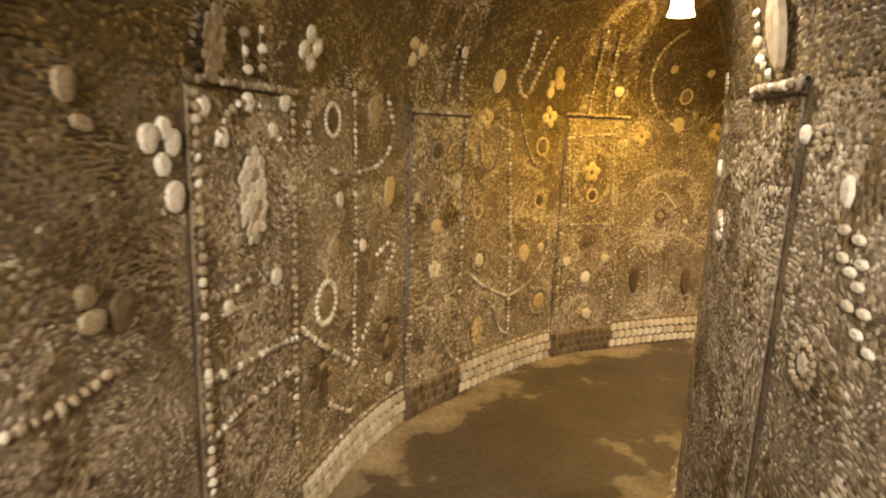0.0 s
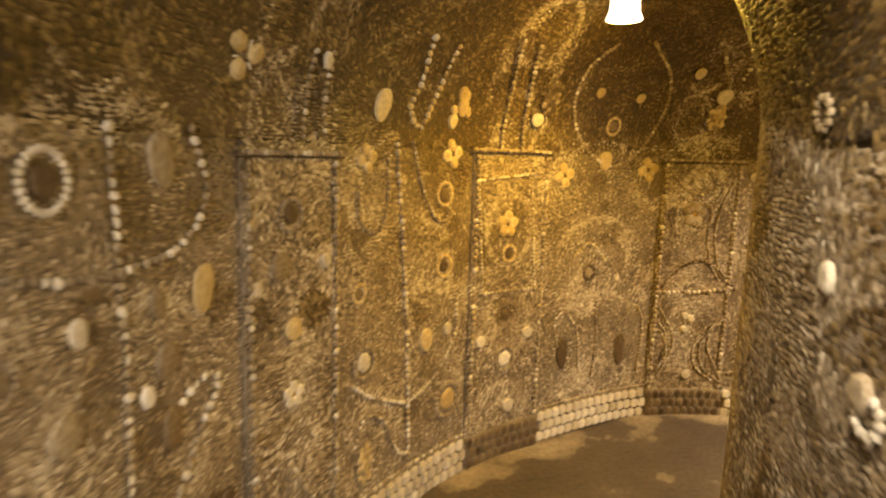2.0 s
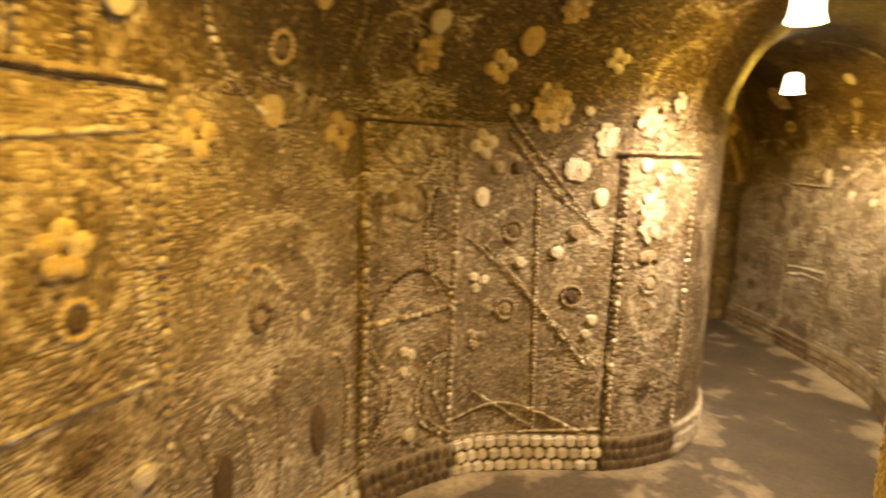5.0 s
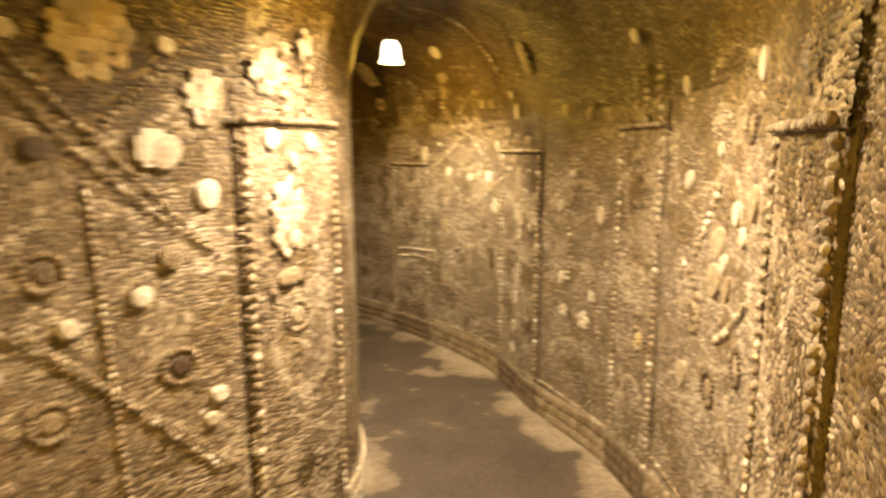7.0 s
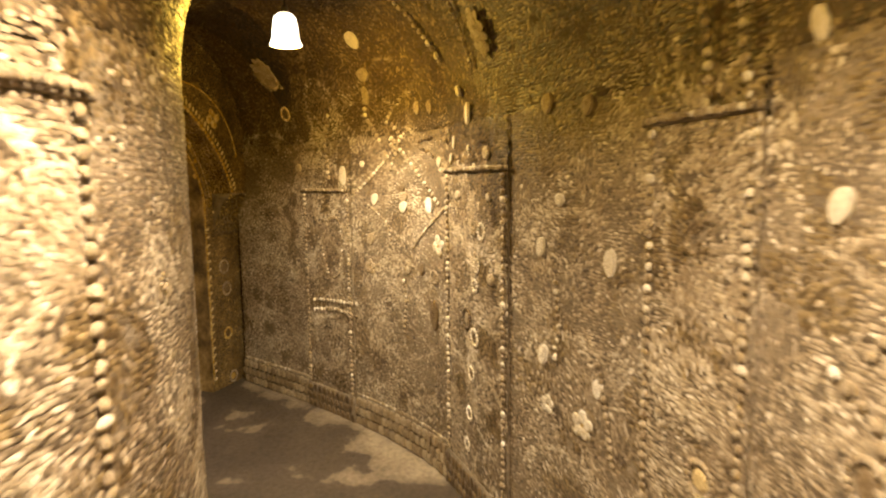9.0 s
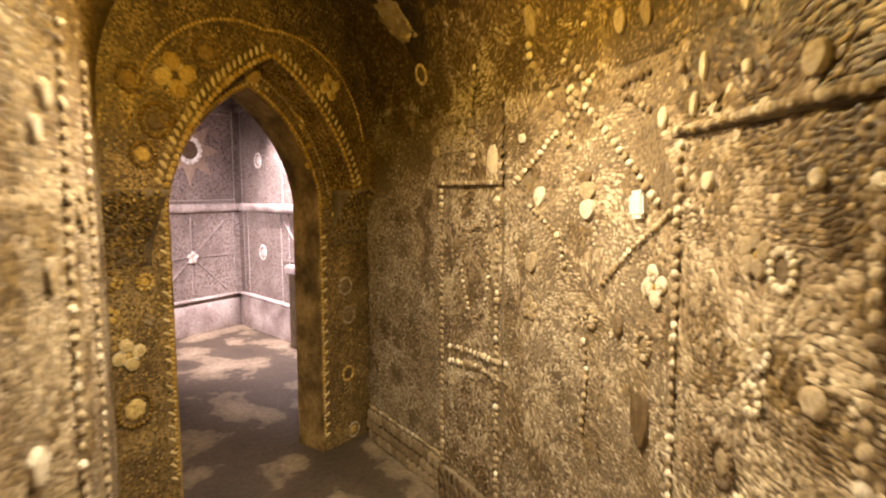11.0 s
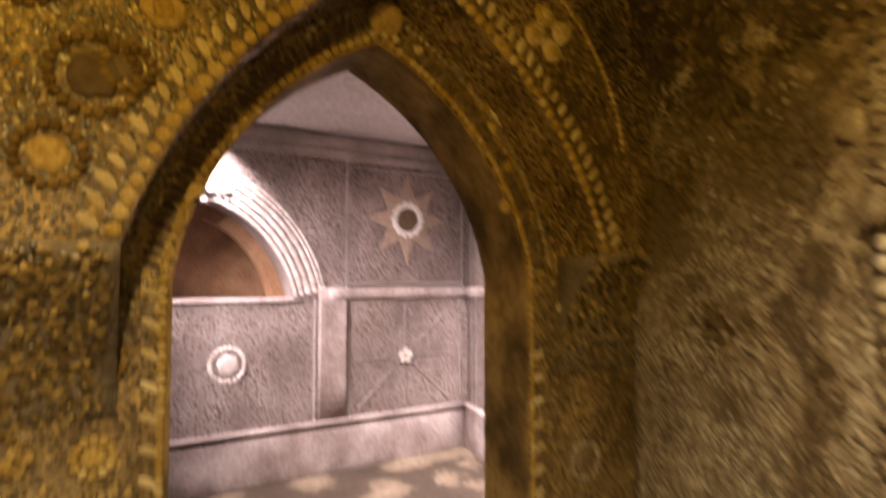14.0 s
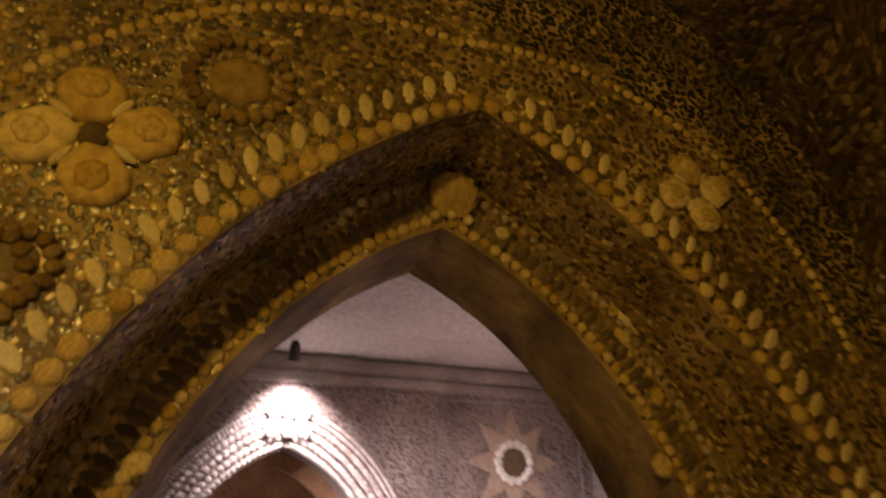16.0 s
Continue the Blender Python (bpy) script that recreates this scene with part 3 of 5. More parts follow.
# ---- shells that can be told apart ----
def dome(kind):
    """Unit shells: places with z out of the wall, and faces."""
    rng = np.random.RandomState(len(kind) * 13)
    if kind == "bead":
        k, rings = 9, [(1.0, -0.4, 0), (0.93, 0.16, -0.02), (0.58, 0.55, -0.22)]
    elif kind == "petal":
        k, rings = 10, [(1.0, -0.3, 0), (0.93, 0.16, 0), (0.62, 0.40, 0.08), (0.28, 0.44, 0.2)]
    elif kind == "disc":
        k, rings = 14, [(1.0, -0.2, 0), (0.96, 0.10, 0), (0.74, 0.26, 0.03), (0.40, 0.24, 0.05)]
    elif kind == "oyster":
        k, rings = 22, [(1.0, -0.2, 0), (0.98, 0.10, 0), (0.90, 0.20, 0.01), (0.84, 0.17, 0.02), (0.70, 0.30, 0.04), (0.62, 0.27, 0.05), (0.42, 0.36, 0.08), (0.2, 0.37, 0.10)]
    else:
        verts, cols = [], 21
        for r, z in ((0.12, 0.25), (0.55, 0.55), (0.85, 0.45), (1.0, 0.12), (1.0, -0.3)):
            for j in range(cols):
                th = radians(12 + 156 * j / (cols - 1))
                reach = 1.8 * max(math.sin(th), 0.34) * r * (1.03 if j % 2 and r > 0.9 else 1.0)
                verts.append((reach * math.cos(th), reach * math.sin(th) - 0.9, z + (0.20 if j % 2 else -0.10) * (r > 0.3) * (z > 0)))
        return verts, [f[::-1] for f in grid_faces(5, cols)]
    wave = 1 + (0.09 if kind == "disc" else 0.06) * rng.normal(size=k)
    if kind == "oyster":
        th = 2 * math.pi * np.arange(k) / k
        wave = 1 + 0.06 * np.sin(2 * th + 0.7) + 0.05 * np.sin(3 * th) + 0.02 * rng.normal(size=k)
    verts = []
    for r, z, off in rings:
        for j in range(k):
            th = 2 * math.pi * j / k
            verts.append((r * wave[j] * math.cos(th), r * wave[j] * math.sin(th) + off, z))
    last = rings[-1]
    verts.append((0, last[2], last[1] + (0.05 if kind != "disc" else -0.03)))
    faces = grid_faces(len(rings), k, True)
    top = (len(rings) - 1) * k
    faces += [(top + j, top + (j + 1) % k, len(verts) - 1) for j in range(k)]
    return verts, faces


SHAPES = {}


def shell(kind, mat):
    if (kind, mat.name) not in SHAPES:
        if kind == "block":
            me = box_mesh("block", 2, 2, 2, mat, 0.35)
        else:
            me = mesh_of(kind, *dome(kind), mat)
        SHAPES[kind, mat.name] = me
    return SHAPES[kind, mat.name]


RAISED = {"L": [], "R": []}


def relief(side, s):
    """How far pilasters stand out of the wall at s."""
    s = np.asarray(s, float)
    out = np.zeros_like(s)
    for s0, s1, cap in RAISED[side]:
        out = np.where((s > s0) & (s < s1), 0.015, out)
    return out


def spot_on(side, s, h, lift=0.0):
    """A place on a wall with its three ways, as a matrix: x along, y up, z out."""
    p = surf(side, s, h)
    a, b, n = facing(side, s, h)
    if side == "R":
        a = -a
    b = np.cross(n, a)
    p = p + n * (float(relief(side, s)) + lift)
    return Matrix(((a[0], b[0], n[0], p[0]), (a[1], b[1], n[1], p[1]), (a[2], b[2], n[2], p[2]), (0, 0, 0, 1)))


def arch_frame(a, z, lift=0.0):
    p = on_arch(a, 7.096 - lift, z)
    return Matrix(((EA[0], 0, -NA[0], p[0]), (EA[1], 0, -NA[1], p[1]), (0, 1, 0, p[2]), (0, 0, 0, 1)))


def turned(degrees, sx, sy, sz, x=0.0, y=0.0, z=0.0):
    return Matrix.Translation((x, y, z)) @ Matrix.Rotation(radians(degrees), 4, "Z") @ Matrix.Diagonal((sx, sy, sz, 1))


RNG = random.Random(5)
TONE = {"pale_shells": "pale", "beige_shells": "beige", "ochre_shells": "ochre", "brown_shells": "dark brown", "white_rose_shells": "white", "white_pearl_shells": "white", "amber_shells": "amber", "umber_shells": "umber", "cream_shells": "cream"}
COUNT = {3: "three", 4: "four", 5: "five"}


def thing(name, m, label, category, group):
    return tagged(new_at(name, m), label, category, group)


def new_at(name, m):
    ob = new(name)
    ob.matrix_basis = m
    return ob



def put_rosette(frame_, r, n, mat, where):
    top = thing("shell_rosette", frame_, f"{COUNT[n]}-petalled {TONE[mat.name]} shell rosette set in the {where}", "rosette", f"shell rosettes in the {where}")
    part("hub", shell("bead", AMBER if mat not in (GOLD, AMBER) else BROWN), top, m=turned(0, r * 0.22, r * 0.22, r * 0.2))
    for i in range(n):
        th = 360 * i / n + 12
        g = radians(th)
        part("petal", shell("disc", mat), top, m=turned(th - 90 + RNG.uniform(-8, 8), r * 0.40, r * 0.44, r * 0.32, math.cos(g) * r * 0.62, math.sin(g) * r * 0.62, 0.007))
        if r > 0.055:
            part("petal_boss", shell("disc", mat), top, m=turned(RNG.uniform(0, 360), r * 0.20, r * 0.22, r * 0.20, math.cos(g) * r * 0.66, math.sin(g) * r * 0.66, 0.007 + r * 0.075))
            g2 = g + math.pi / n
            part("sliver", shell("petal", CREAM if mat is AMBER else PALE), top, m=turned(math.degrees(g2), r * 0.19, r * 0.07, r * 0.10, math.cos(g2) * r * 0.50, math.sin(g2) * r * 0.50, 0.010))


def put_medallion(frame_, r, mat, core, where):
    top = thing("shell_medallion", frame_, f"round {TONE[core.name].split()[-1]} shell medallion ringed with {TONE[mat.name].split()[-1]} shells", "medallion", f"shell medallions in the {where}")
    part("centre", shell("disc", core), top, m=turned(RNG.uniform(0, 360), r * 0.55, r * 0.55, r * 0.4 + 0.006))
    n = max(9, min(22, int(2 * math.pi * r * 0.88 / 0.017)))
    b = math.pi * r * 0.86 / n * 1.02
    for i in range(n):
        g = 2 * math.pi * i / n
        part("bead", shell("bead", mat), top, m=turned(math.degrees(g), b * 1.15, b, b * 0.95, math.cos(g) * r * 0.86, math.sin(g) * r * 0.86, 0.007))


WHERE = {"L": "outer passage wall", "R": "inner passage wall"}


def rosette(side, s, h, r, n, mat):
    put_rosette(spot_on(side, s, h), r, n, mat, WHERE[side] if h < SPRING else "vault")


def medallion(side, s, h, r, mat, core):
    put_medallion(spot_on(side, s, h), r, mat, core, WHERE[side] if h < SPRING else "vault")


def cluster(side, s, h, rx, rz, mat, where):
    """A patch of shells laid over one another like tiles."""
    top = thing("shell_cluster", spot_on(side, s, h), f"oval patch of overlapping {TONE[mat.name]} shells in the {where}", "shell cluster", f"shell clusters in the {where}")
    r = max(0.017, min(0.026, min(rx, rz) * 0.34))
    rows = max(2, int(2 * rz / (r * 1.15)))
    for i in range(rows):
        y = -rz + (i + 0.5) * 2 * rz / rows
        half = rx * math.sqrt(max(0.05, 1 - (y / rz) ** 2))
        n = max(1, int(2 * half / (r * 1.35)))
        for j in range(n):
            x = -half + (j + 0.5 + (0.2 if i % 2 else -0.2)) * 2 * half / n
            k = r * RNG.uniform(0.66, 1.08)
            tip = Matrix.Rotation(RNG.uniform(0.02, 0.22), 4, "X") @ Matrix.Rotation(RNG.uniform(-0.14, 0.14), 4, "Y")
            part("scale_shell", shell("disc", mat if RNG.random() < 0.78 else BEIGE), top, m=Matrix.Translation((x, y, 0.012)) @ tip @ turned(RNG.uniform(0, 360), k, k * 0.9, k * 0.42))


def disc(side, s, h, rx, rz, mat):
    where = WHERE[side] if h < SPRING else "vault"
    if rx * rz > 0.0045:
        return cluster(side, s, h, rx, rz, mat, where)
    ob = new("large_shell", shell("oyster" if rx * rz > 0.0008 else "disc", mat))
    ob.matrix_basis = spot_on(side, s, h) @ turned(RNG.uniform(-12, 12), rx, rz, min(rx, rz, 0.04) * 0.8 + 0.010, 0, 0, 0.007)
    tagged(ob, f"{'long' if rz > 1.5 * rx else 'round'} {TONE[mat.name]} flat shell set in the {where}", "shell", f"large flat shells in the {where}")


def ridge(name, pts, ups, radius, mat, parent):
    """A thin raised mortar line through the places."""
    verts, k = [], 6
    for i, p in enumerate(pts):
        t = pts[min(i + 1, len(pts) - 1)] - pts[max(i - 1, 0)]
        t = t / (np.linalg.norm(t) + 1e-9)
        x = np.cross(t, ups[i])
        x /= np.linalg.norm(x) + 1e-9
        verts += [p + radius * (math.cos(2 * math.pi * j / k) * x + 0.6 * math.sin(2 * math.pi * j / k) * ups[i]) for j in range(k)]
    me = mesh_of(name, verts, grid_faces(len(pts), k, True), mat)
    return part(name, me, parent) if parent is not None else new(name, me)


def bead_line(side, points, mat, size, name="shell_border", kind="bead", gap=2.42, parent=None, lift=0.0):
    q = np.array(points, float)
    if len(q) > 2:
        q = smooth(q, 10)
    run = np.r_[0, np.cumsum(np.linalg.norm(np.diff(q, axis=0), axis=1))]
    n = max(2, int(run[-1] / (size * gap)))
    at = np.linspace(0, run[-1], n)
    S, H = np.interp(at, run, q[:, 0]), np.interp(at, run, q[:, 1])
    P, N = surf(side, S, H), facing(side, S, H)[2]
    P = P + N * (relief(side, S) + lift)[:, None]
    row = ridge(name, P, N, size * 0.34, MORTAR, parent)
    if parent is None:
        where = WHERE[side] if H.mean() < SPRING else "vault"
        tagged(row, f"{'curving' if len(points) > 2 else 'straight'} raised {TONE[mat.name]} shell border on the {where}", "shell border", f"shell rows on the {where}")
    for i in range(n):
        m = spot_on(side, S[i], H[i], lift)
        z = size * RNG.uniform(0.85, 1.2)
        tone = mat if RNG.random() < (0.80 if mat is BEIGE else 0.62) else PALE if mat in (BEIGE, GOLD) else BEIGE
        tip = Matrix.Rotation(RNG.uniform(-0.5, 0.5), 4, "X") @ Matrix.Rotation(RNG.uniform(-0.5, 0.5), 4, "Y")
        part(kind, shell(kind, tone), row, m=m @ turned(RNG.uniform(0, 360), z * RNG.uniform(0.85, 1.3), z, z * 0.9, RNG.uniform(-1, 1) * size * 0.22, RNG.uniform(-1, 1) * size * 0.18, 0.008) @ tip)
    return row


def base_at(side, s):
    p = surf(side, s, 0.5)
    return float(ground(p[0], p[1]))


def pilaster(side, s0, s1, cap, beaded=True):
    """A flat strip that stands out of the wall, with bead rows up its edges and a roll for its cap."""
    low = base_at(side, (s0 + s1) / 2)
    S, H = np.meshgrid(np.linspace(s0, s1, 10), np.linspace(low - 0.1, cap, 24))
    P, N = surf(side, S, H), facing(side, S, H)[2]
    me = slab("pilaster", P - N * 0.01, P + N * 0.013, MORTAR)
    top = tagged(new("shell_pilaster"), f"flat shell-covered pilaster with beaded edges on the {WHERE[side]}", "pilaster", f"pilasters on the {WHERE[side]}")
    part("panel", me, top)
    for s in (s0 + 0.022, s1 - 0.022):
        if beaded:
            bead_line(side, ((s, low + 0.2), (s, cap - 0.03)), BEIGE, 0.0125, "edge_moulding", gap=2.5, parent=top)
        n = 60
        hh = np.linspace(low + 0.18, cap, n)
        off = s + (-0.03 if s < (s0 + s1) / 2 else 0.03)
        q = surf(side, off + 0 * hh, hh)
        if beaded and s0 not in (3.38, 9.20):
            continue
        # no recess is cut: a dark raised line gives the shade of one
        ridge("groove_shade", q + facing(side, off + 0 * hh, hh)[2] * 0.004, facing(side, off + 0 * hh, hh)[2], 0.005 if beaded else 0.011, GROOVEDARK, top)
    ss = np.linspace(s0 - 0.02, s1 + 0.02, 14)
    q, n = surf(side, ss, cap + 0 * ss), facing(side, ss, cap + 0 * ss)[2]
    ridge("cap_roll", q + n * 0.018, n, 0.012 if beaded else 0.020, MORTAR, top)
    bead_line(side, ((s0, cap + 0.005), (s1, cap + 0.005)), BEIGE, 0.0105, "cap_moulding", gap=2.0, lift=0.012, parent=top)


def plinth(side, s0, s1, mat, rows, high, wide):
    low = base_at(side, (s0 + s1) / 2)
    S, H = np.meshgrid(np.linspace(s0, s1, max(4, int((s1 - s0) / 0.05))), np.linspace(-0.03, rows * high, 5))
    G = np.array([base_at(side, v) for v in S[0]])[None]
    P, N = surf(side, S, H + G), facing(side, S, H + G)[2]
    lift = 0.03 if mat is BROWN else 0.012
    back = tagged(new("shell_plinth", slab("plinth", P - N * 0.01, P + N * lift, MORTAR)), f"low {TONE[mat.name]} shell plinth along the {WHERE[side]}", "plinth", f"plinths along the {WHERE[side]}")
    n = max(2, int((s1 - s0) / wide))
    for r in range(rows):
        for i in range(n):
            s = s0 + (i + 0.5 + (0.25 if r % 2 else -0.1)) * (s1 - s0) / n
            if not s0 + 0.01 < s < s1 - 0.01:
                continue
            m = spot_on(side, s, base_at(side, s) + (r + 0.5) * high)
            m.translation += m.col[2].xyz * (lift - float(relief(side, s)))
            kind = "block" if mat is not BROWN else "petal"
            part(kind, shell(kind, mat), back, m=m @ turned(RNG.uniform(-5, 5), wide * 0.46, high * (0.44 if kind == "block" else 0.52), 0.016 * RNG.uniform(0.7, 1.2)))


# pilasters first, so that what lies on them is raised with them
RAISED["L"].append((3.38, 3.98, 1.68))
RAISED["L"].append((4.99, 5.46, 1.66))
RAISED["L"].append((6.40, 6.95, 1.70))
RAISED["L"].append((7.86, 8.39, 1.68))
RAISED["L"].append((9.20, 9.70, 1.58))
RAISED["R"].append((10.39, 10.91, 1.37))
RAISED["R"].append((8.69, 9.38, 1.48))
RAISED["R"].append((7.48, 7.91, 1.59))
RAISED["R"].append((5.88, 6.35, 1.53))
RAISED["R"].append((3.16, 3.43, 1.70))
for side_, list_ in (("L", RAISED["L"]), ("R", RAISED["R"])):
    list_.sort()
    for s0_, s1_, cap_ in list_:
        pilaster(side_, s0_, s1_, cap_, s1_ != 3.43)
    edges_ = [(2.2, 2.2, 0)] + list_ + [(RUN[side_][-1], RUN[side_][-1], 0)]
    for (a0, a1, _), (b0, b1, _2) in zip(edges_, edges_[1:]):
        if b0 - a1 > 0.1:
            plinth(side_, a1 + 0.01, b0 - 0.01, PALE if side_ == "L" else BEIGE, 3, 0.064, 0.058)
            low_ = base_at(side_, (a1 + b0) / 2) + 0.205
            bead_line(side_, ((a1 + 0.02, low_), ((a1 + b0) / 2, low_), (b0 - 0.02, low_)), BEIGE, 0.010, gap=2.0)
        if b1 > b0:
            plinth(side_, b0, b1, BROWN, 3, 0.06, 0.05)

# outer wall, by the start
disc("L", 3.23, 1.54, 0.030, 0.035, PALE)
disc("L", 3.32, 1.53, 0.029, 0.034, PALE)
disc("L", 3.28, 1.48, 0.026, 0.030, PALE)
disc("L", 3.29, 1.56, 0.026, 0.030, PALE)
disc("L", 3.32, 1.40, 0.034, 0.039, PALE)
disc("L", 3.44, 1.62, 0.026, 0.029, PALE)
disc("L", 3.68, 1.64, 0.026, 0.030, PALE)
disc("L", 3.91, 1.65, 0.027, 0.031, PALE)
disc("L", 3.53, 1.54, 0.025, 0.029, PALE)
disc("L", 3.83, 1.56, 0.024, 0.028, PALE)
disc("L", 3.53, 1.06, 0.022, 0.025, PALE)
disc("L", 3.83, 1.08, 0.027, 0.031, PALE)
disc("L", 3.69, 1.36, 0.080, 0.145, PALE)
disc("L", 3.49, 1.78, 0.053, 0.088, BEIGE)
disc("L", 3.10, 1.18, 0.037, 0.049, BROWN)
bead_line("L", ((3.50, 1.53), (3.56, 1.60), (3.67, 1.64), (3.80, 1.61), (3.86, 1.53)), BEIGE, 0.012)
bead_line("L", ((3.40, 1.12), (3.53, 1.10), (3.65, 1.11)), BEIGE, 0.012)
bead_line("L", ((3.41, 0.89), (3.58, 0.86), (3.96, 0.82)), PALE, 0.013)
bead_line("L", ((3.41, 0.71), (3.58, 0.72), (3.96, 0.70)), PALE, 0.012)
bead_line("L", ((2.78, 1.06), (2.90, 1.05), (3.07, 1.06)), BEIGE, 0.012)
disc("L", 3.00, 1.24, 0.028, 0.026, BEIGE)
disc("L", 3.01, 1.185, 0.036, 0.026, BEIGE)
disc("L", 3.03, 1.57, 0.030, 0.016, BEIGE)
disc("L", 2.99, 1.64, 0.026, 0.034, BEIGE)
bead_line("L", ((2.86, 1.00), (2.86, 0.90), (2.87, 0.80)), BROWN, 0.012)
rosette("L", 4.10, 1.84, 0.078, 4, PALE)
rosette("L", 4.98, 1.94, 0.075, 3, GOLD)
# first panel
bead_line("L", ((4.49, 1.71), (4.50, 1.44), (4.51, 1.16), (4.50, 0.87), (4.50, 0.51)), PALE, 0.012)
bead_line("L", ((4.04, 0.82), (4.19, 0.71), (4.50, 0.51)), PALE, 0.015)
bead_line("L", ((4.50, 0.51), (4.68, 0.71), (4.81, 0.89), (4.88, 0.99), (4.81, 1.02), (4.72, 0.98)), PALE, 0.013)
bead_line("L", ((4.14, 1.70), (4.10, 1.55), (4.18, 1.44), (4.32, 1.40), (4.50, 1.38)), BEIGE, 0.012)
bead_line("L", ((4.50, 1.38), (4.73, 1.41), (4.85, 1.54), (4.80, 1.72)), BEIGE, 0.012)
disc("L", 4.67, 1.64, 0.044, 0.074, BEIGE)
medallion("L", 4.30, 1.60, 0.072, PALE, BROWN)
disc("L", 4.82, 1.28, 0.039, 0.072, GOLD)
disc("L", 4.63, 1.28, 0.022, 0.043, BEIGE)
medallion("L", 4.15, 1.25, 0.055, BEIGE, BEIGE)
disc("L", 4.36, 1.28, 0.024, 0.035, PALE)
disc("L", 4.30, 1.08, 0.037, 0.048, BEIGE)
disc("L", 4.66, 1.12, 0.037, 0.054, BEIGE)
disc("L", 4.58, 1.05, 0.024, 0.031, PALE)
medallion("L", 4.24, 0.87, 0.100, PALE, BEIGE)
disc("L", 4.84, 0.53, 0.088, 0.110, BROWN)
disc("L", 4.16, 0.57, 0.080, 0.123, BROWN)
bead_line("L", ((4.56, 0.33), (4.67, 0.36), (4.76, 0.44)), PALE, 0.012)
disc("L", 4.85, 0.30, 0.028, 0.034, PALE)
bead_line("L", ((4.27, 0.41), (4.46, 0.29), (4.51, 0.32)), PALE, 0.012)
disc("L", 4.67, 0.93, 0.033, 0.063, BROWN)
# second pilaster and panel
rosette("L", 5.21, 0.82, 0.050, 5, PALE)
bead_line("L", ((5.21, 0.53), (5.15, 0.38), (5.10, 0.20)), BEIGE, 0.01)
bead_line("L", ((5.21, 0.53), (5.33, 0.34), (5.47, 0.15)), BEIGE, 0.01)
medallion("L", 5.21, 1.46, 0.062, BEIGE, BROWN)
disc("L", 5.15, 1.29, 0.039, 0.051, BEIGE)
disc("L", 5.04, 1.23, 0.022, 0.027, PALE)
disc("L", 5.38, 1.28, 0.024, 0.030, PALE)
disc("L", 5.21, 1.06, 0.035, 0.040, GOLD)
bead_line("L", ((5.83, 1.71), (5.88, 1.32), (5.92, 0.93), (5.94, 0.54), (5.95, 0.27)), PALE, 0.012)
rosette("L", 5.63, 1.65, 0.060, 4, GOLD)
rosette("L", 6.24, 1.68, 0.068, 4, GOLD)
bead_line("L", ((5.77, 1.67), (5.77, 1.46), (5.70, 1.35), (5.60, 1.40), (5.58, 1.52)), BEIGE, 0.009)
bead_line("L", ((5.94, 1.72), (6.04, 1.49), (6.16, 1.36), (6.23, 1.43), (6.20, 1.58)), BEIGE, 0.009)
medallion("L", 6.19, 1.49, 0.064, GOLD, BROWN)
medallion("L", 6.20, 1.14, 0.061, GOLD, BROWN)
medallion("L", 5.59, 1.11, 0.044, GOLD, BROWN)
medallion("L", 5.63, 0.81, 0.077, BEIGE, PALE)
bead_line("L", ((5.54, 0.74), (5.70, 0.63), (5.93, 0.53)), PALE, 0.01)
bead_line("L", ((5.94, 0.53), (6.13, 0.59), (6.30, 0.77), (6.30, 0.93)), PALE, 0.01)
disc("L", 6.07, 0.80, 0.043, 0.057, GOLD)
disc("L", 6.24, 0.82, 0.026, 0.033, PALE)
medallion("L", 6.26, 0.44, 0.102, BEIGE, GOLD)
bead_line("L", ((5.57, 0.46), (5.63, 0.56), (5.76, 0.51), (5.86, 0.33), (5.95, 0.27)), PALE, 0.01)
disc("L", 5.63, 0.36, 0.047, 0.100, GOLD)
# third pilaster and panel
bead_line("L", ((6.42, 1.55), (6.86, 1.59)), PALE, 0.009)
bead_line("L", ((6.43, 1.55), (6.49, 0.96)), PALE, 0.008)
bead_line("L", ((6.82, 1.56), (6.88, 0.95)), PALE, 0.008)
bead_line("L", ((6.49, 0.96), (6.88, 0.95)), PALE, 0.009)
rosette("L", 6.66, 1.32, 0.070, 5, GOLD)
medallion("L", 6.68, 1.16, 0.051, GOLD, BROWN)
medallion("L", 6.68, 0.57, 0.080, BEIGE, PALE)
disc("L", 6.72, 0.29, 0.037, 0.037, PALE)
disc("L", 6.49, 0.70, 0.031, 0.031, PALE)
disc("L", 6.84, 0.70, 0.033, 0.033, PALE)
rosette("L", 7.08, 1.58, 0.070, 4, GOLD)
rosette("L", 7.75, 1.62, 0.074, 4, GOLD)
disc("L", 7.25, 2.07, 0.027, 0.030, GOLD)
disc("L", 7.58, 2.07, 0.029, 0.029, GOLD)
disc("L", 7.40, 1.67, 0.045, 0.057, GOLD)
medallion("L", 7.43, 1.88, 0.057, GOLD, BROWN)
bead_line("L", ((7.19, 2.37), (7.08, 2.19), (7.08, 1.97), (7.21, 1.76), (7.44, 1.64), (7.67, 1.74), (7.79, 2.00), (7.72, 2.24), (7.45, 2.43)), BEIGE, 0.011)
medallion("L", 7.33, 1.00, 0.051, BROWN, BEIGE)
bead_line("L", ((7.40, 0.81), (7.42, 0.57), (7.40, 0.32)), BROWN, 0.009)
disc("L", 7.14, 0.52, 0.040, 0.097, BROWN)
disc("L", 7.63, 0.48, 0.038, 0.109, BROWN)
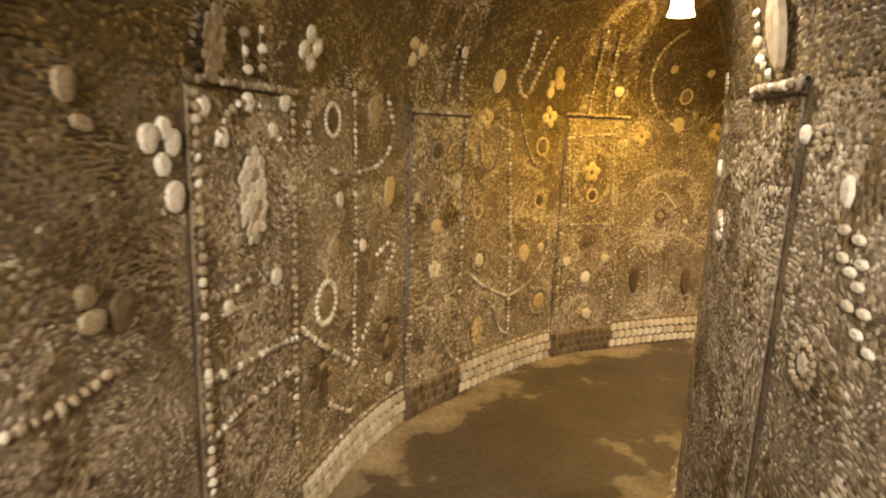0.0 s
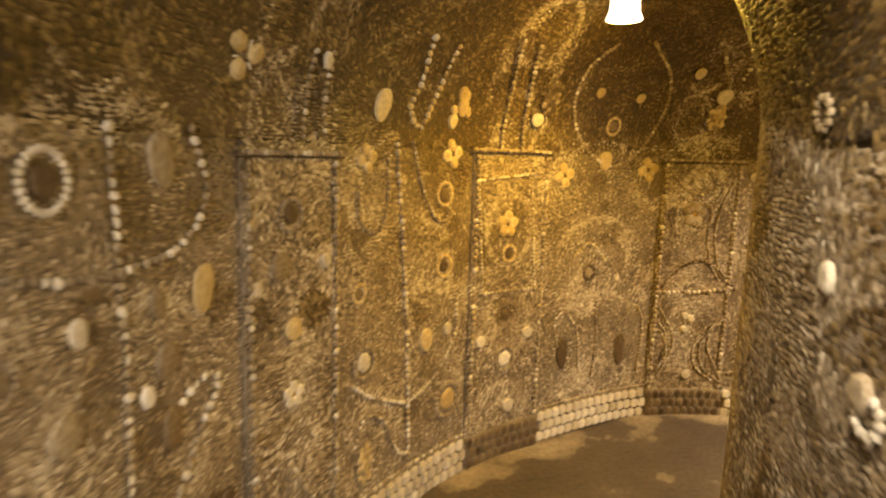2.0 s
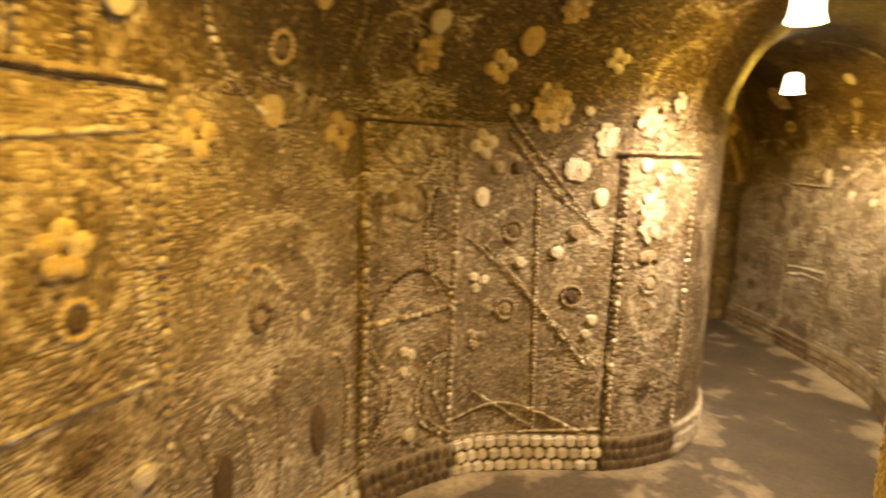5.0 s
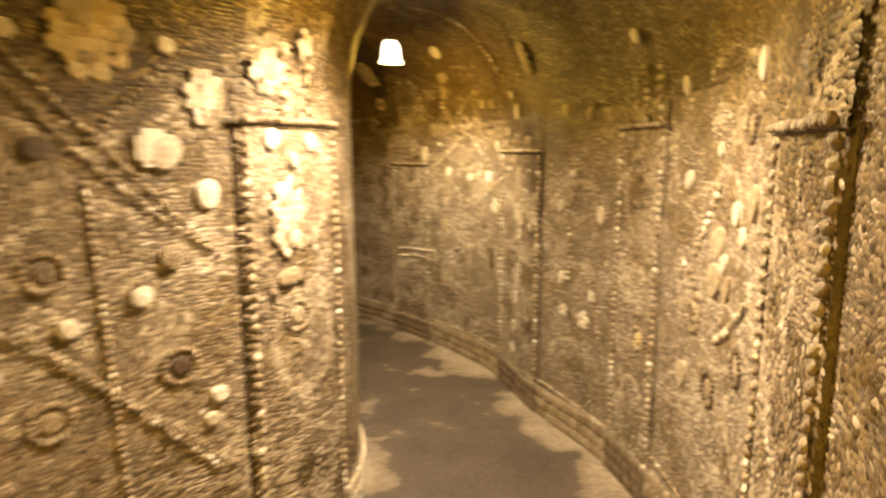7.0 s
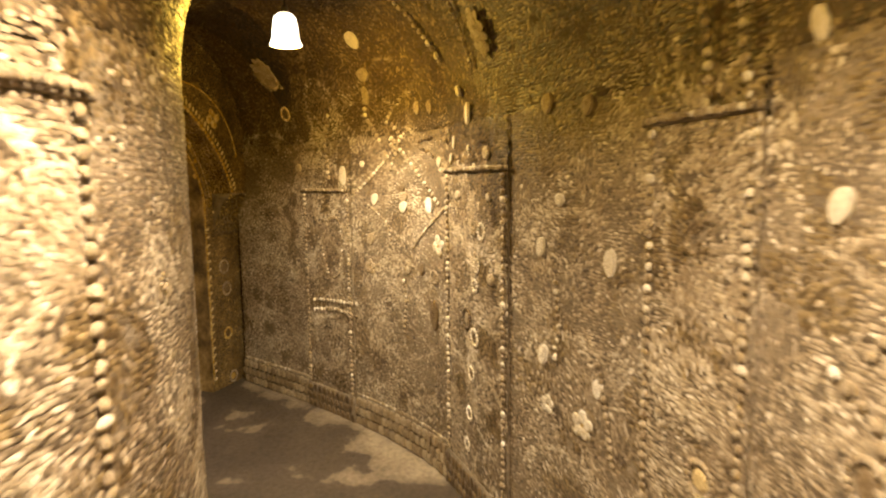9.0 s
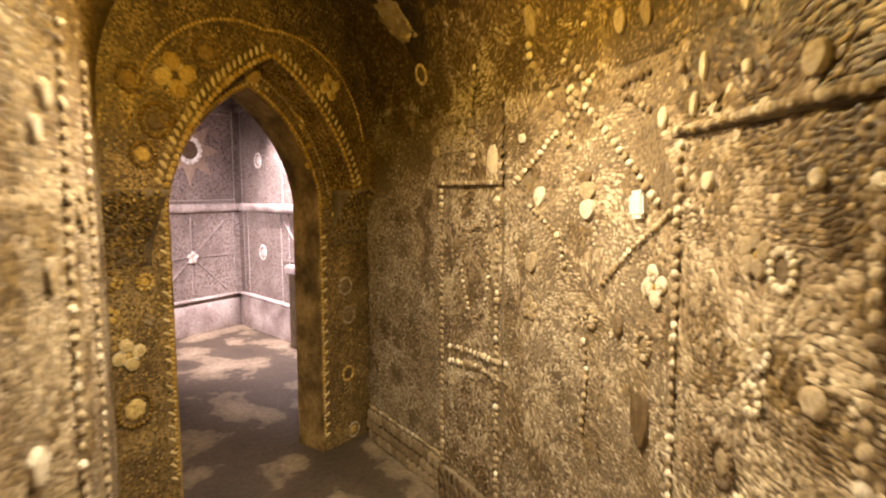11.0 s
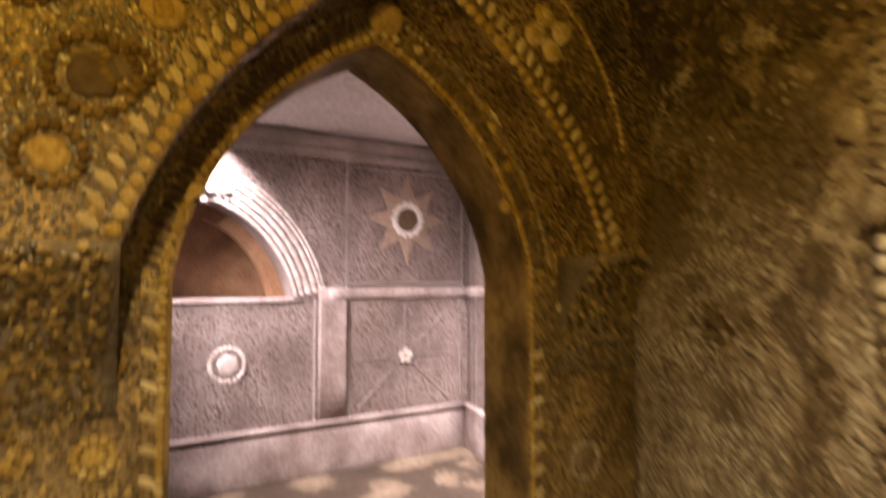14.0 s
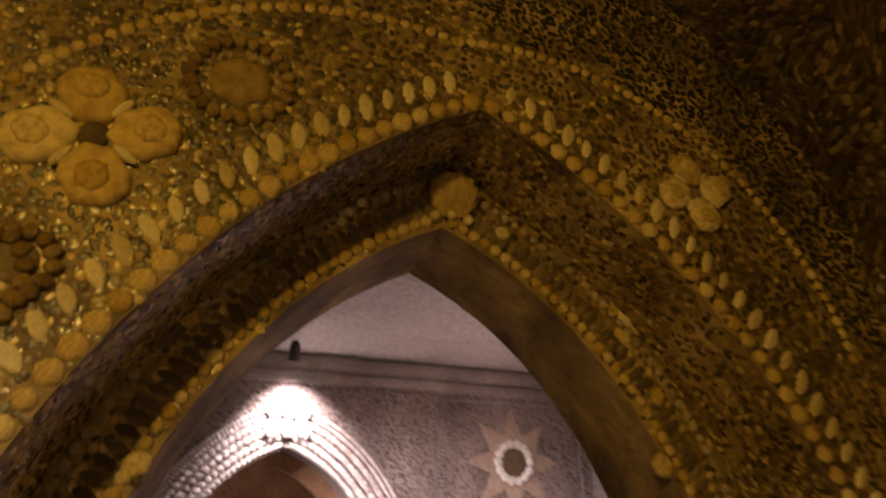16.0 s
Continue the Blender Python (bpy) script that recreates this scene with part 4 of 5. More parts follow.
bead_line("L", ((7.12, 0.50), (7.07, 0.71), (7.15, 0.77), (7.26, 0.63), (7.28, 0.41)), BEIGE, 0.009)
disc("L", 7.56, 0.95, 0.021, 0.021, PALE)
bead_line("L", ((7.78, 0.32), (7.80, 0.62), (7.73, 0.76), (7.61, 0.65)), BEIGE, 0.009)
bead_line("L", ((7.20, 1.11), (7.32, 1.18), (7.45, 1.07)), GOLD, 0.009)
# fourth pilaster
bead_line("L", ((7.90, 0.84), (8.17, 0.84), (8.42, 0.87)), BEIGE, 0.013)
bead_line("L", ((7.92, 0.88), (8.03, 0.99), (8.16, 1.05), (8.28, 1.00), (8.40, 0.89)), BROWN, 0.01)
medallion("L", 8.15, 1.34, 0.086, BEIGE, BROWN)
bead_line("L", ((7.91, 1.62), (8.03, 1.50), (8.17, 1.48), (8.33, 1.61)), BEIGE, 0.01)
disc("L", 8.14, 0.66, 0.027, 0.027, PALE)
disc("L", 8.14, 0.28, 0.032, 0.032, PALE)
bead_line("L", ((7.91, 0.74), (8.03, 0.52), (7.94, 0.26)), BEIGE, 0.008)
bead_line("L", ((8.38, 0.70), (8.27, 0.50), (8.40, 0.20)), BEIGE, 0.008)
# panel towards the bend
rosette("L", 8.51, 1.60, 0.069, 4, PALE)
rosette("L", 9.08, 2.00, 0.058, 4, PALE)
medallion("L", 8.84, 1.78, 0.087, BEIGE, GOLD)
disc("L", 8.51, 1.36, 0.037, 0.047, PALE)
disc("L", 8.99, 1.49, 0.044, 0.052, PALE)
rosette("L", 8.51, 0.96, 0.055, 3, PALE)
rosette("L", 8.51, 0.68, 0.057, 3, BEIGE)
disc("L", 8.72, 1.05, 0.028, 0.028, PALE)
disc("L", 8.90, 1.10, 0.029, 0.029, PALE)
disc("L", 9.10, 1.37, 0.035, 0.045, PALE)
cluster("L", 9.11, 1.64, 0.053, 0.074, PALE, WHERE["L"])
disc("L", 8.58, 1.98, 0.027, 0.027, PALE)
disc("L", 8.53, 1.92, 0.025, 0.025, GOLD)
disc("L", 8.65, 1.77, 0.025, 0.025, PALE)
disc("L", 9.01, 1.77, 0.024, 0.024, PALE)
disc("L", 8.15, 1.98, 0.059, 0.077, GOLD)
disc("L", 8.10, 0.68, 0.024, 0.024, PALE)
disc("L", 8.10, 0.59, 0.024, 0.024, PALE)
disc("L", 9.10, 0.76, 0.028, 0.028, PALE)
disc("L", 9.07, 0.69, 0.025, 0.025, PALE)
disc("L", 8.59, 1.50, 0.030, 0.030, BEIGE)
disc("L", 8.69, 1.50, 0.030, 0.030, BROWN)
disc("L", 8.99, 1.20, 0.037, 0.037, BEIGE)
medallion("L", 8.99, 0.88, 0.059, BEIGE, BROWN)
medallion("L", 8.66, 0.82, 0.057, BEIGE, BEIGE)
bead_line("L", ((8.45, 1.17), (8.63, 1.02), (8.84, 0.81), (9.08, 0.53)), BEIGE, 0.009)
bead_line("L", ((9.12, 1.19), (8.89, 1.38), (8.62, 1.67)), BEIGE, 0.009)
bead_line("L", ((8.41, 0.29), (8.63, 0.34), (8.86, 0.28), (9.18, 0.11)), BEIGE, 0.009)
bead_line("L", ((8.79, 1.41), (8.81, 0.82), (8.83, 0.20)), BEIGE, 0.0085)
bead_line("L", ((9.03, 1.74), (8.92, 1.64), (8.81, 1.52)), BEIGE, 0.0085)
bead_line("L", ((8.62, 1.75), (9.09, 1.22)), BEIGE, 0.0075)
bead_line("L", ((8.55, 1.13), (9.13, 0.52)), BEIGE, 0.0075)
bead_line("L", ((8.51, 0.41), (8.80, 0.22)), BEIGE, 0.008)
for off_ in (0.0, 0.045):
    bead_line("L", ((8.35 - off_, 1.58), (8.28 - off_, 1.42), (8.25 - off_, 1.22), (8.28 - off_, 1.04), (8.35 - off_, 0.92)), BEIGE, 0.0075)
    bead_line("L", ((8.36 - off_, 0.24), (8.25 - off_, 0.33), (8.22 - off_, 0.47), (8.29 - off_, 0.60), (8.36 - off_, 0.63)), BEIGE, 0.0075)
    bead_line("L", ((7.92, 0.63 - off_), (7.97, 0.55 - off_), (7.98, 0.42 - off_), (7.93, 0.32 - off_)), BEIGE, 0.0075)
rosette("L", 8.10, 1.35, 0.080, 5, BEIGE)
medallion("L", 8.68, 1.20, 0.055, BEIGE, BROWN)


def square_shell(side, s, h, half, mat, label):
    """A squared-off plate of mother-of-pearl with worn corners."""
    ob = new("square_shell", shell("block", mat))
    ob.matrix_basis = spot_on(side, s, h) @ turned(RNG.uniform(-4, 4), half, half * 1.12, 0.010, 0, 0, 0.006)
    tagged(ob, label, "shell", "square shells in the passage walls")


square_shell("L", 8.96, 1.50, 0.045, PALE, "square pale shell plate set in the outer passage wall")
square_shell("R", 9.58, 1.30, 0.036, WHITE, "square bright white shell plate set in the inner passage wall")
# pilaster at the bend
disc("L", 9.32, 1.53, 0.030, 0.035, PALE)
disc("L", 9.50, 1.52, 0.026, 0.032, PALE)
disc("L", 9.41, 1.46, 0.021, 0.028, PALE)
disc("L", 9.37, 1.28, 0.067, 0.132, PALE)
disc("L", 9.37, 1.08, 0.051, 0.031, BEIGE)
medallion("L", 9.40, 0.94, 0.059, BEIGE, BEIGE)
cluster("L", 9.31, 1.73, 0.055, 0.065, PALE, WHERE["L"])
cluster("L", 9.47, 1.83, 0.035, 0.050, PALE, WHERE["L"])
bead_line("L", ((9.38, 1.80), (9.38, 1.72), (9.37, 1.62)), PALE, 0.013)
bead_line("L", ((9.50, 1.76), (9.50, 1.68), (9.50, 1.62)), PALE, 0.012)
bead_line("L", ((9.30, 1.04), (9.36, 1.06), (9.43, 1.06)), BROWN, 0.016)
bead_line("L", ((11.25, 0.45), (11.26, 1.10), (11.30, 1.68)), BEIGE, 0.013)
bead_line("L", ((11.62, 0.45), (11.62, 1.10), (11.64, 1.66)), BEIGE, 0.012)
disc("L", 11.15, 1.52, 0.024, 0.030, PALE)
disc("L", 11.08, 1.45, 0.022, 0.026, PALE)
disc("L", 10.98, 0.89, 0.030, 0.034, PALE)
disc("L", 11.12, 1.19, 0.024, 0.036, BEIGE)
rosette("L", 11.44, 1.30, 0.055, 4, BEIGE)
# inner wall, before the end
bead_line("R", ((9.83, 1.70), (10.03, 1.55), (10.31, 1.37)), PALE, 0.011)
bead_line("R", ((9.95, 1.68), (9.73, 1.50), (9.49, 1.31)), PALE, 0.013)
bead_line("R", ((9.97, 1.50), (9.88, 1.68), (9.94, 1.76)), BEIGE, 0.012)
disc("R", 9.85, 1.34, 0.040, 0.032, BEIGE)
disc("R", 9.85, 1.28, 0.036, 0.034, PALE)
disc("R", 9.87, 1.385, 0.034, 0.024, BROWN)
disc("R", 10.14, 1.32, 0.028, 0.038, PALE)
rosette("R", 9.49, 1.08, 0.059, 4, PALE)
disc("R", 10.19, 1.07, 0.033, 0.039, BEIGE)
rosette("R", 10.20, 0.89, 0.049, 5, BEIGE)
medallion("R", 9.54, 0.90, 0.041, BEIGE, BEIGE)
rosette("R", 9.01, 1.22, 0.051, 5, BEIGE)
rosette("R", 9.00, 1.05, 0.049, 5, BEIGE)
disc("R", 8.82, 1.00, 0.029, 0.027, BEIGE)
disc("R", 9.22, 1.36, 0.022, 0.022, PALE)
disc("R", 8.84, 1.36, 0.017, 0.017, PALE)
disc("R", 9.07, 1.58, 0.015, 0.015, PALE)
disc("R", 8.86, 1.55, 0.029, 0.029, BEIGE)
disc("R", 9.00, 1.50, 0.015, 0.010, PALE)
disc("R", 10.45, 1.47, 0.031, 0.062, PALE)
disc("R", 10.26, 1.54, 0.020, 0.020, PALE)
disc("R", 10.03, 1.59, 0.021, 0.029, BEIGE)
disc("R", 10.96, 1.53, 0.028, 0.028, BEIGE)
bead_line("R", ((9.54, 1.56), (9.70, 1.64), (9.55, 1.66)), BROWN, 0.012)
bead_line("R", ((9.86, 0.84), (9.84, 0.74), (9.86, 0.53)), BEIGE, 0.011)
bead_line("R", ((9.76, 1.05), (9.61, 1.17), (9.42, 1.28)), BEIGE, 0.01)
bead_line("R", ((10.20, 1.28), (10.03, 1.18), (9.98, 1.08)), BEIGE, 0.01)
disc("R", 9.67, 0.93, 0.022, 0.036, BROWN)
medallion("R", 9.11, 0.76, 0.056, BROWN, BEIGE)
medallion("R", 9.82, 0.92, 0.031, BEIGE, PALE)
disc("R", 9.54, 0.69, 0.042, 0.088, BROWN)
bead_line("R", ((10.64, 0.81), (10.70, 0.98), (10.62, 1.17), (10.51, 1.17), (10.48, 1.00), (10.52, 0.83), (10.58, 0.78)), BEIGE, 0.01)
bead_line("R", ((10.81, 0.60), (10.57, 0.62), (10.36, 0.62)), PALE, 0.014)
bead_line("R", ((10.81, 0.53), (10.57, 0.56), (10.36, 0.54)), PALE, 0.014)
bead_line("R", ((10.57, 1.86), (10.63, 1.68), (10.60, 1.46)), BEIGE, 0.013)
bead_line("R", ((11.18, 2.14), (11.05, 2.18), (11.00, 2.09)), BEIGE, 0.012)
medallion("R", 11.08, 2.15, 0.064, GOLD, BEIGE)
medallion("R", 11.06, 1.91, 0.052, GOLD, BROWN)
bead_line("R", ((10.18, 1.91), (10.19, 1.82), (10.08, 1.68)), BEIGE, 0.014)
# inner wall panels
medallion("R", 8.92, 1.20, 0.041, PALE, BROWN)
medallion("R", 8.98, 1.04, 0.035, PALE, BROWN)
medallion("R", 9.00, 0.94, 0.032, PALE, BROWN)
medallion("R", 9.01, 0.69, 0.046, PALE, BROWN)
medallion("R", 9.05, 0.50, 0.037, PALE, BROWN)
medallion("R", 9.08, 0.29, 0.035, PALE, BROWN)
medallion("R", 9.11, 0.12, 0.032, PALE, BROWN)
disc("R", 8.47, 1.18, 0.022, 0.039, PALE)
disc("R", 8.09, 1.16, 0.027, 0.049, PALE)
disc("R", 8.45, 0.76, 0.025, 0.042, PALE)
disc("R", 8.14, 0.72, 0.023, 0.036, PALE)
rosette("R", 8.22, 0.56, 0.054, 5, PALE)
rosette("R", 8.42, 0.57, 0.037, 5, PALE)
disc("R", 8.36, 1.36, 0.024, 0.024, PALE)
bead_line("R", ((8.38, 1.05), (8.36, 0.89), (8.38, 0.77)), PALE, 0.011)
bead_line("R", ((8.14, 0.80), (8.09, 0.63), (8.06, 0.48)), BEIGE, 0.01)
medallion("R", 7.64, 0.64, 0.058, BEIGE, GOLD)
disc("R", 7.26, 1.38, 0.025, 0.039, PALE)
disc("R", 6.98, 1.49, 0.020, 0.025, PALE)
disc("R", 7.34, 1.73, 0.020, 0.037, PALE)
disc("R", 6.61, 1.71, 0.030, 0.047, PALE)
disc("R", 7.72, 1.97, 0.024, 0.033, PALE)
disc("R", 8.44, 1.71, 0.027, 0.038, BEIGE)
disc("R", 8.22, 1.68, 0.026, 0.036, BEIGE)
disc("R", 10.01, 2.28, 0.048, 0.056, PALE)
disc("R", 9.08, 1.74, 0.023, 0.052, PALE)
disc("R", 9.17, 1.85, 0.020, 0.027, PALE)
bead_line("R", ((6.98, 1.37), (7.06, 1.25), (7.16, 1.12)), PALE, 0.013)
bead_line("R", ((7.25, 1.06), (7.14, 1.00), (7.12, 0.88)), BEIGE, 0.013)
disc("R", 6.80, 1.30, 0.028, 0.039, PALE)
disc("R", 6.71, 1.24, 0.024, 0.032, PALE)
disc("R", 6.95, 1.19, 0.040, 0.055, BEIGE)
disc("R", 6.97, 1.06, 0.054, 0.063, BEIGE)
medallion("R", 7.15, 0.88, 0.060, BEIGE, BROWN)
disc("R", 6.59, 1.35, 0.041, 0.053, BEIGE)
bead_line("R", ((6.92, 0.86), (6.77, 0.96), (6.62, 1.06)), BEIGE, 0.012)
medallion("R", 6.68, 0.86, 0.062, BROWN, BEIGE)
disc("R", 7.22, 0.64, 0.046, 0.054, BEIGE)
disc("R", 6.89, 1.13, 0.024, 0.036, PALE)
disc("R", 6.84, 1.06, 0.021, 0.044, BEIGE)
medallion("R", 6.96, 0.68, 0.065, BROWN, BEIGE)
medallion("R", 6.71, 1.56, 0.057, BROWN, BEIGE)
medallion("L", 9.96, 1.23, 0.019, BEIGE, BROWN)
# inner wall by the start
disc("R", 3.31, 1.84, 0.041, 0.095, BEIGE)
medallion("R", 3.00, 1.14, 0.052, BEIGE, PALE)
disc("R", 3.14, 1.60, 0.017, 0.020, PALE)
medallion("R", 3.06, 1.59, 0.027, BEIGE, BEIGE)
disc("R", 2.94, 1.50, 0.017, 0.030, PALE)
bead_line("R", ((3.47, 1.90), (3.47, 1.82), (3.35, 1.74)), PALE, 0.013)
disc("R", 2.93, 1.43, 0.017, 0.010, PALE)
disc("R", 2.88, 1.42, 0.017, 0.010, PALE)
disc("R", 2.92, 1.38, 0.017, 0.010, PALE)
disc("R", 2.86, 1.38, 0.017, 0.010, PALE)
disc("R", 2.89, 1.36, 0.017, 0.010, PALE)
disc("R", 2.86, 1.34, 0.017, 0.010, PALE)
disc("R", 2.88, 1.30, 0.017, 0.010, PALE)
disc("R", 2.83, 1.30, 0.017, 0.010, PALE)
disc("R", 2.84, 1.26, 0.017, 0.010, PALE)
disc("R", 2.80, 1.24, 0.016, 0.009, PALE)
medallion("R", 3.68, 1.31, 0.033, PALE, BEIGE)
disc("R", 3.83, 1.49, 0.020, 0.029, PALE)
disc("R", 3.70, 1.34, 0.025, 0.031, BEIGE)
medallion("R", 3.91, 1.76, 0.031, BEIGE, BROWN)
# vault
bead_line("L", ((5.93, 2.16), (5.94, 1.98), (5.90, 1.86), (5.99, 1.79), (6.07, 1.95), (6.12, 2.16)), GOLD, 0.013)
disc("L", 6.28, 1.90, 0.033, 0.047, GOLD)
disc("L", 6.26, 1.96, 0.029, 0.036, GOLD)
disc("L", 6.22, 1.83, 0.029, 0.036, GOLD)
disc("L", 5.71, 1.86, 0.045, 0.070, GOLD)
disc("L", 5.34, 1.98, 0.020, 0.032, PALE)
bead_line("L", ((5.38, 1.72), (5.36, 1.86), (5.36, 2.01)), BEIGE, 0.01)
bead_line("L", ((5.27, 1.72), (5.27, 1.86), (5.27, 2.00)), BEIGE, 0.01)
bead_line("L", ((6.59, 1.72), (6.59, 2.03), (6.53, 2.28)), BEIGE, 0.011)
bead_line("L", ((6.74, 1.72), (6.72, 2.04), (6.66, 2.27)), BEIGE, 0.011)
disc("L", 6.82, 1.88, 0.036, 0.036, PALE)
disc("L", 6.88, 2.00, 0.052, 0.088, BROWN)
bead_line("L", ((3.65, 1.83), (3.66, 1.78), (3.68, 1.73)), PALE, 0.014)
bead_line("L", ((3.74, 1.85), (3.76, 1.79), (3.77, 1.74)), PALE, 0.014)
disc("L", 6.29, 1.95, 0.023, 0.033, GOLD)
disc("L", 6.32, 1.88, 0.021, 0.029, GOLD)
disc("L", 6.22, 1.88, 0.020, 0.026, GOLD)
disc("L", 8.15, 2.13, 0.045, 0.052, PALE)
disc("L", 8.83, 1.78, 0.092, 0.106, GOLD)
rosette("L", 8.54, 1.96, 0.076, 4, GOLD)
disc("L", 8.64, 2.09, 0.052, 0.069, GOLD)
bead_line("L", ((8.22, 2.50), (8.21, 2.39), (8.20, 2.26)), PALE, 0.012)
disc("L", 7.91, 2.28, 0.031, 0.037, GOLD)
disc("L", 8.75, 2.26, 0.062, 0.075, GOLD)
bead_line("L", ((7.96, 2.46), (8.05, 2.34), (8.14, 2.21)), BEIGE, 0.012)
bead_line("R", ((9.58, 2.73), (9.46, 2.48), (9.38, 2.24), (9.30, 2.01)), BEIGE, 0.014)
bead_line("R", ((8.92, 2.27), (8.95, 2.13), (8.96, 1.92)), BEIGE, 0.011)
bead_line("R", ((7.55, 1.82), (7.54, 1.73), (7.52, 1.62)), PALE, 0.012)
bead_line("R", ((7.68, 1.84), (7.67, 1.74), (7.66, 1.64)), PALE, 0.011)
disc("R", 11.12, 2.20, 0.096, 0.125, BEIGE)
disc("R", 8.80, 2.02, 0.054, 0.103, BEIGE)
disc("R", 10.10, 2.07, 0.049, 0.041, BEIGE)
bead_line("R", ((9.92, 1.85), (10.00, 1.76), (9.94, 1.61)), BEIGE, 0.012)
disc("R", 10.15, 1.95, 0.026, 0.057, BEIGE)
disc("R", 9.68, 1.83, 0.026, 0.037, BEIGE)
disc("R", 9.47, 1.53, 0.018, 0.029, PALE)
disc("R", 9.37, 1.64, 0.019, 0.019, BEIGE)
disc("R", 9.26, 1.62, 0.013, 0.032, PALE)
disc("R", 9.30, 1.54, 0.013, 0.029, PALE)
disc("R", 9.55, 1.82, 0.024, 0.038, BEIGE)

# ---- doorway arch ----
GATE_FRAME = arch_frame


def rosette_at(place, a, z, r, n, mat, out=0.0):
    put_rosette(place(a, z, out), r, n, mat, "doorway arch")


def medallion_at(place, a, z, r, mat, core, out=0.0):
    put_medallion(place(a, z, out), r, mat, core, "doorway arch")


def disc_at(place, a, z, rx, rz, mat, out=0.0):
    ob = new("large_shell", shell("disc", mat))
    ob.matrix_basis = place(a, z, out) @ turned(RNG.uniform(-90, 90), rx, rz * 0.9, min(rx, 0.03) * 0.8 + 0.005, 0, 0, 0.004)
    tagged(ob, f"small {TONE[mat.name]} flat shell set in the doorway arch", "shell", "large flat shells in the doorway arch")


rosette_at(GATE_FRAME, 4.235, 0.645, 0.072, 4, CREAM, out=0.000)
rosette_at(GATE_FRAME, 4.17, 0.83, 0.036, 4, AMBER, out=0.000)
rosette_at(GATE_FRAME, 4.33, 0.78, 0.026, 4, BEIGE, out=0.000)
rosette_at(GATE_FRAME, 4.20, 0.96, 0.027, 4, AMBER, out=0.000)
rosette_at(GATE_FRAME, 4.21, 1.13, 0.044, 5, BEIGE, out=0.000)
rosette_at(GATE_FRAME, 5.62, 1.10, 0.044, 4, BEIGE, out=0.000)
rosette_at(GATE_FRAME, 5.64, 1.29, 0.040, 4, AMBER, out=0.000)
medallion_at(GATE_FRAME, 4.25, 0.40, 0.085, UMBER, AMBER, out=0.000)
medallion_at(GATE_FRAME, 4.17, 0.97, 0.042, UMBER, BROWN, out=0.000)
medallion_at(GATE_FRAME, 4.32, 0.95, 0.039, AMBER, AMBER, out=0.000)
medallion_at(GATE_FRAME, 4.33, 1.13, 0.044, UMBER, AMBER, out=0.000)
medallion_at(GATE_FRAME, 5.53, 0.77, 0.059, BEIGE, BROWN, out=0.000)
medallion_at(GATE_FRAME, 5.55, 0.59, 0.057, BEIGE, BROWN, out=0.000)
medallion_at(GATE_FRAME, 5.54, 0.23, 0.050, AMBER, BROWN, out=0.000)
medallion_at(GATE_FRAME, 5.58, -0.14, 0.052, BEIGE, AMBER, out=0.000)
rosette_at(GATE_FRAME, 4.40, 1.82, 0.092, 4, AMBER, out=0.176)
rosette_at(GATE_FRAME, 5.27, 1.89, 0.069, 4, AMBER, out=0.176)
medallion_at(GATE_FRAME, 4.55, 1.94, 0.073, UMBER, UMBER, out=0.176)
medallion_at(GATE_FRAME, 4.31, 1.63, 0.076, UMBER, BROWN, out=0.176)
medallion_at(GATE_FRAME, 4.21, 1.78, 0.056, UMBER, UMBER, out=0.176)
medallion_at(GATE_FRAME, 4.25, 1.49, 0.057, UMBER, AMBER, out=0.176)
medallion_at(GATE_FRAME, 4.36, 1.65, 0.044, UMBER, BROWN, out=0.176)
disc_at(GATE_FRAME, 5.26, 1.75, 0.030, 0.030, CREAM, out=0.000)
disc_at(GATE_FRAME, 5.21, 1.74, 0.014, 0.014, AMBER, out=0.000)
disc_at(GATE_FRAME, 5.25, 1.71, 0.014, 0.014, AMBER, out=0.000)
disc_at(GATE_FRAME, 4.60, 1.78, 0.025, 0.025, BROWN, out=0.000)
disc_at(GATE_FRAME, 5.04, 1.98, 0.032, 0.032, BROWN, out=0.000)
disc_at(GATE_FRAME, 5.11, 1.86, 0.021, 0.021, AMBER, out=0.000)
disc_at(GATE_FRAME, 5.17, 1.83, 0.013, 0.013, CREAM, out=0.000)
disc_at(GATE_FRAME, 4.52, 1.66, 0.014, 0.014, AMBER, out=0.000)
disc_at(GATE_FRAME, 4.49, 1.64, 0.026, 0.026, BROWN, out=0.000)
disc_at(GATE_FRAME, 4.56, 1.61, 0.013, 0.013, CREAM, out=0.000)
disc_at(GATE_FRAME, 5.27, 1.59, 0.015, 0.015, AMBER, out=0.000)
disc_at(GATE_FRAME, 5.22, 1.69, 0.013, 0.013, AMBER, out=0.000)
disc_at(GATE_FRAME, 4.49, 1.47, 0.017, 0.017, AMBER, out=0.000)
disc_at(GATE_FRAME, 5.35, 1.63, 0.011, 0.011, CREAM, out=0.000)
disc_at(GATE_FRAME, 5.11, 1.89, 0.013, 0.013, CREAM, out=0.000)
disc_at(GATE_FRAME, 4.72, 1.84, 0.008, 0.008, CREAM, out=0.000)
disc_at(GATE_FRAME, 4.73, 1.86, 0.008, 0.008, CREAM, out=0.000)
disc_at(GATE_FRAME, 4.75, 1.88, 0.009, 0.009, CREAM, out=0.000)
disc_at(GATE_FRAME, 5.00, 1.86, 0.014, 0.014, CREAM, out=0.000)
disc_at(GATE_FRAME, 5.26, 1.48, 0.019, 0.019, AMBER, out=0.000)
disc_at(GATE_FRAME, 5.24, 1.74, 0.031, 0.031, CREAM, out=0.000)
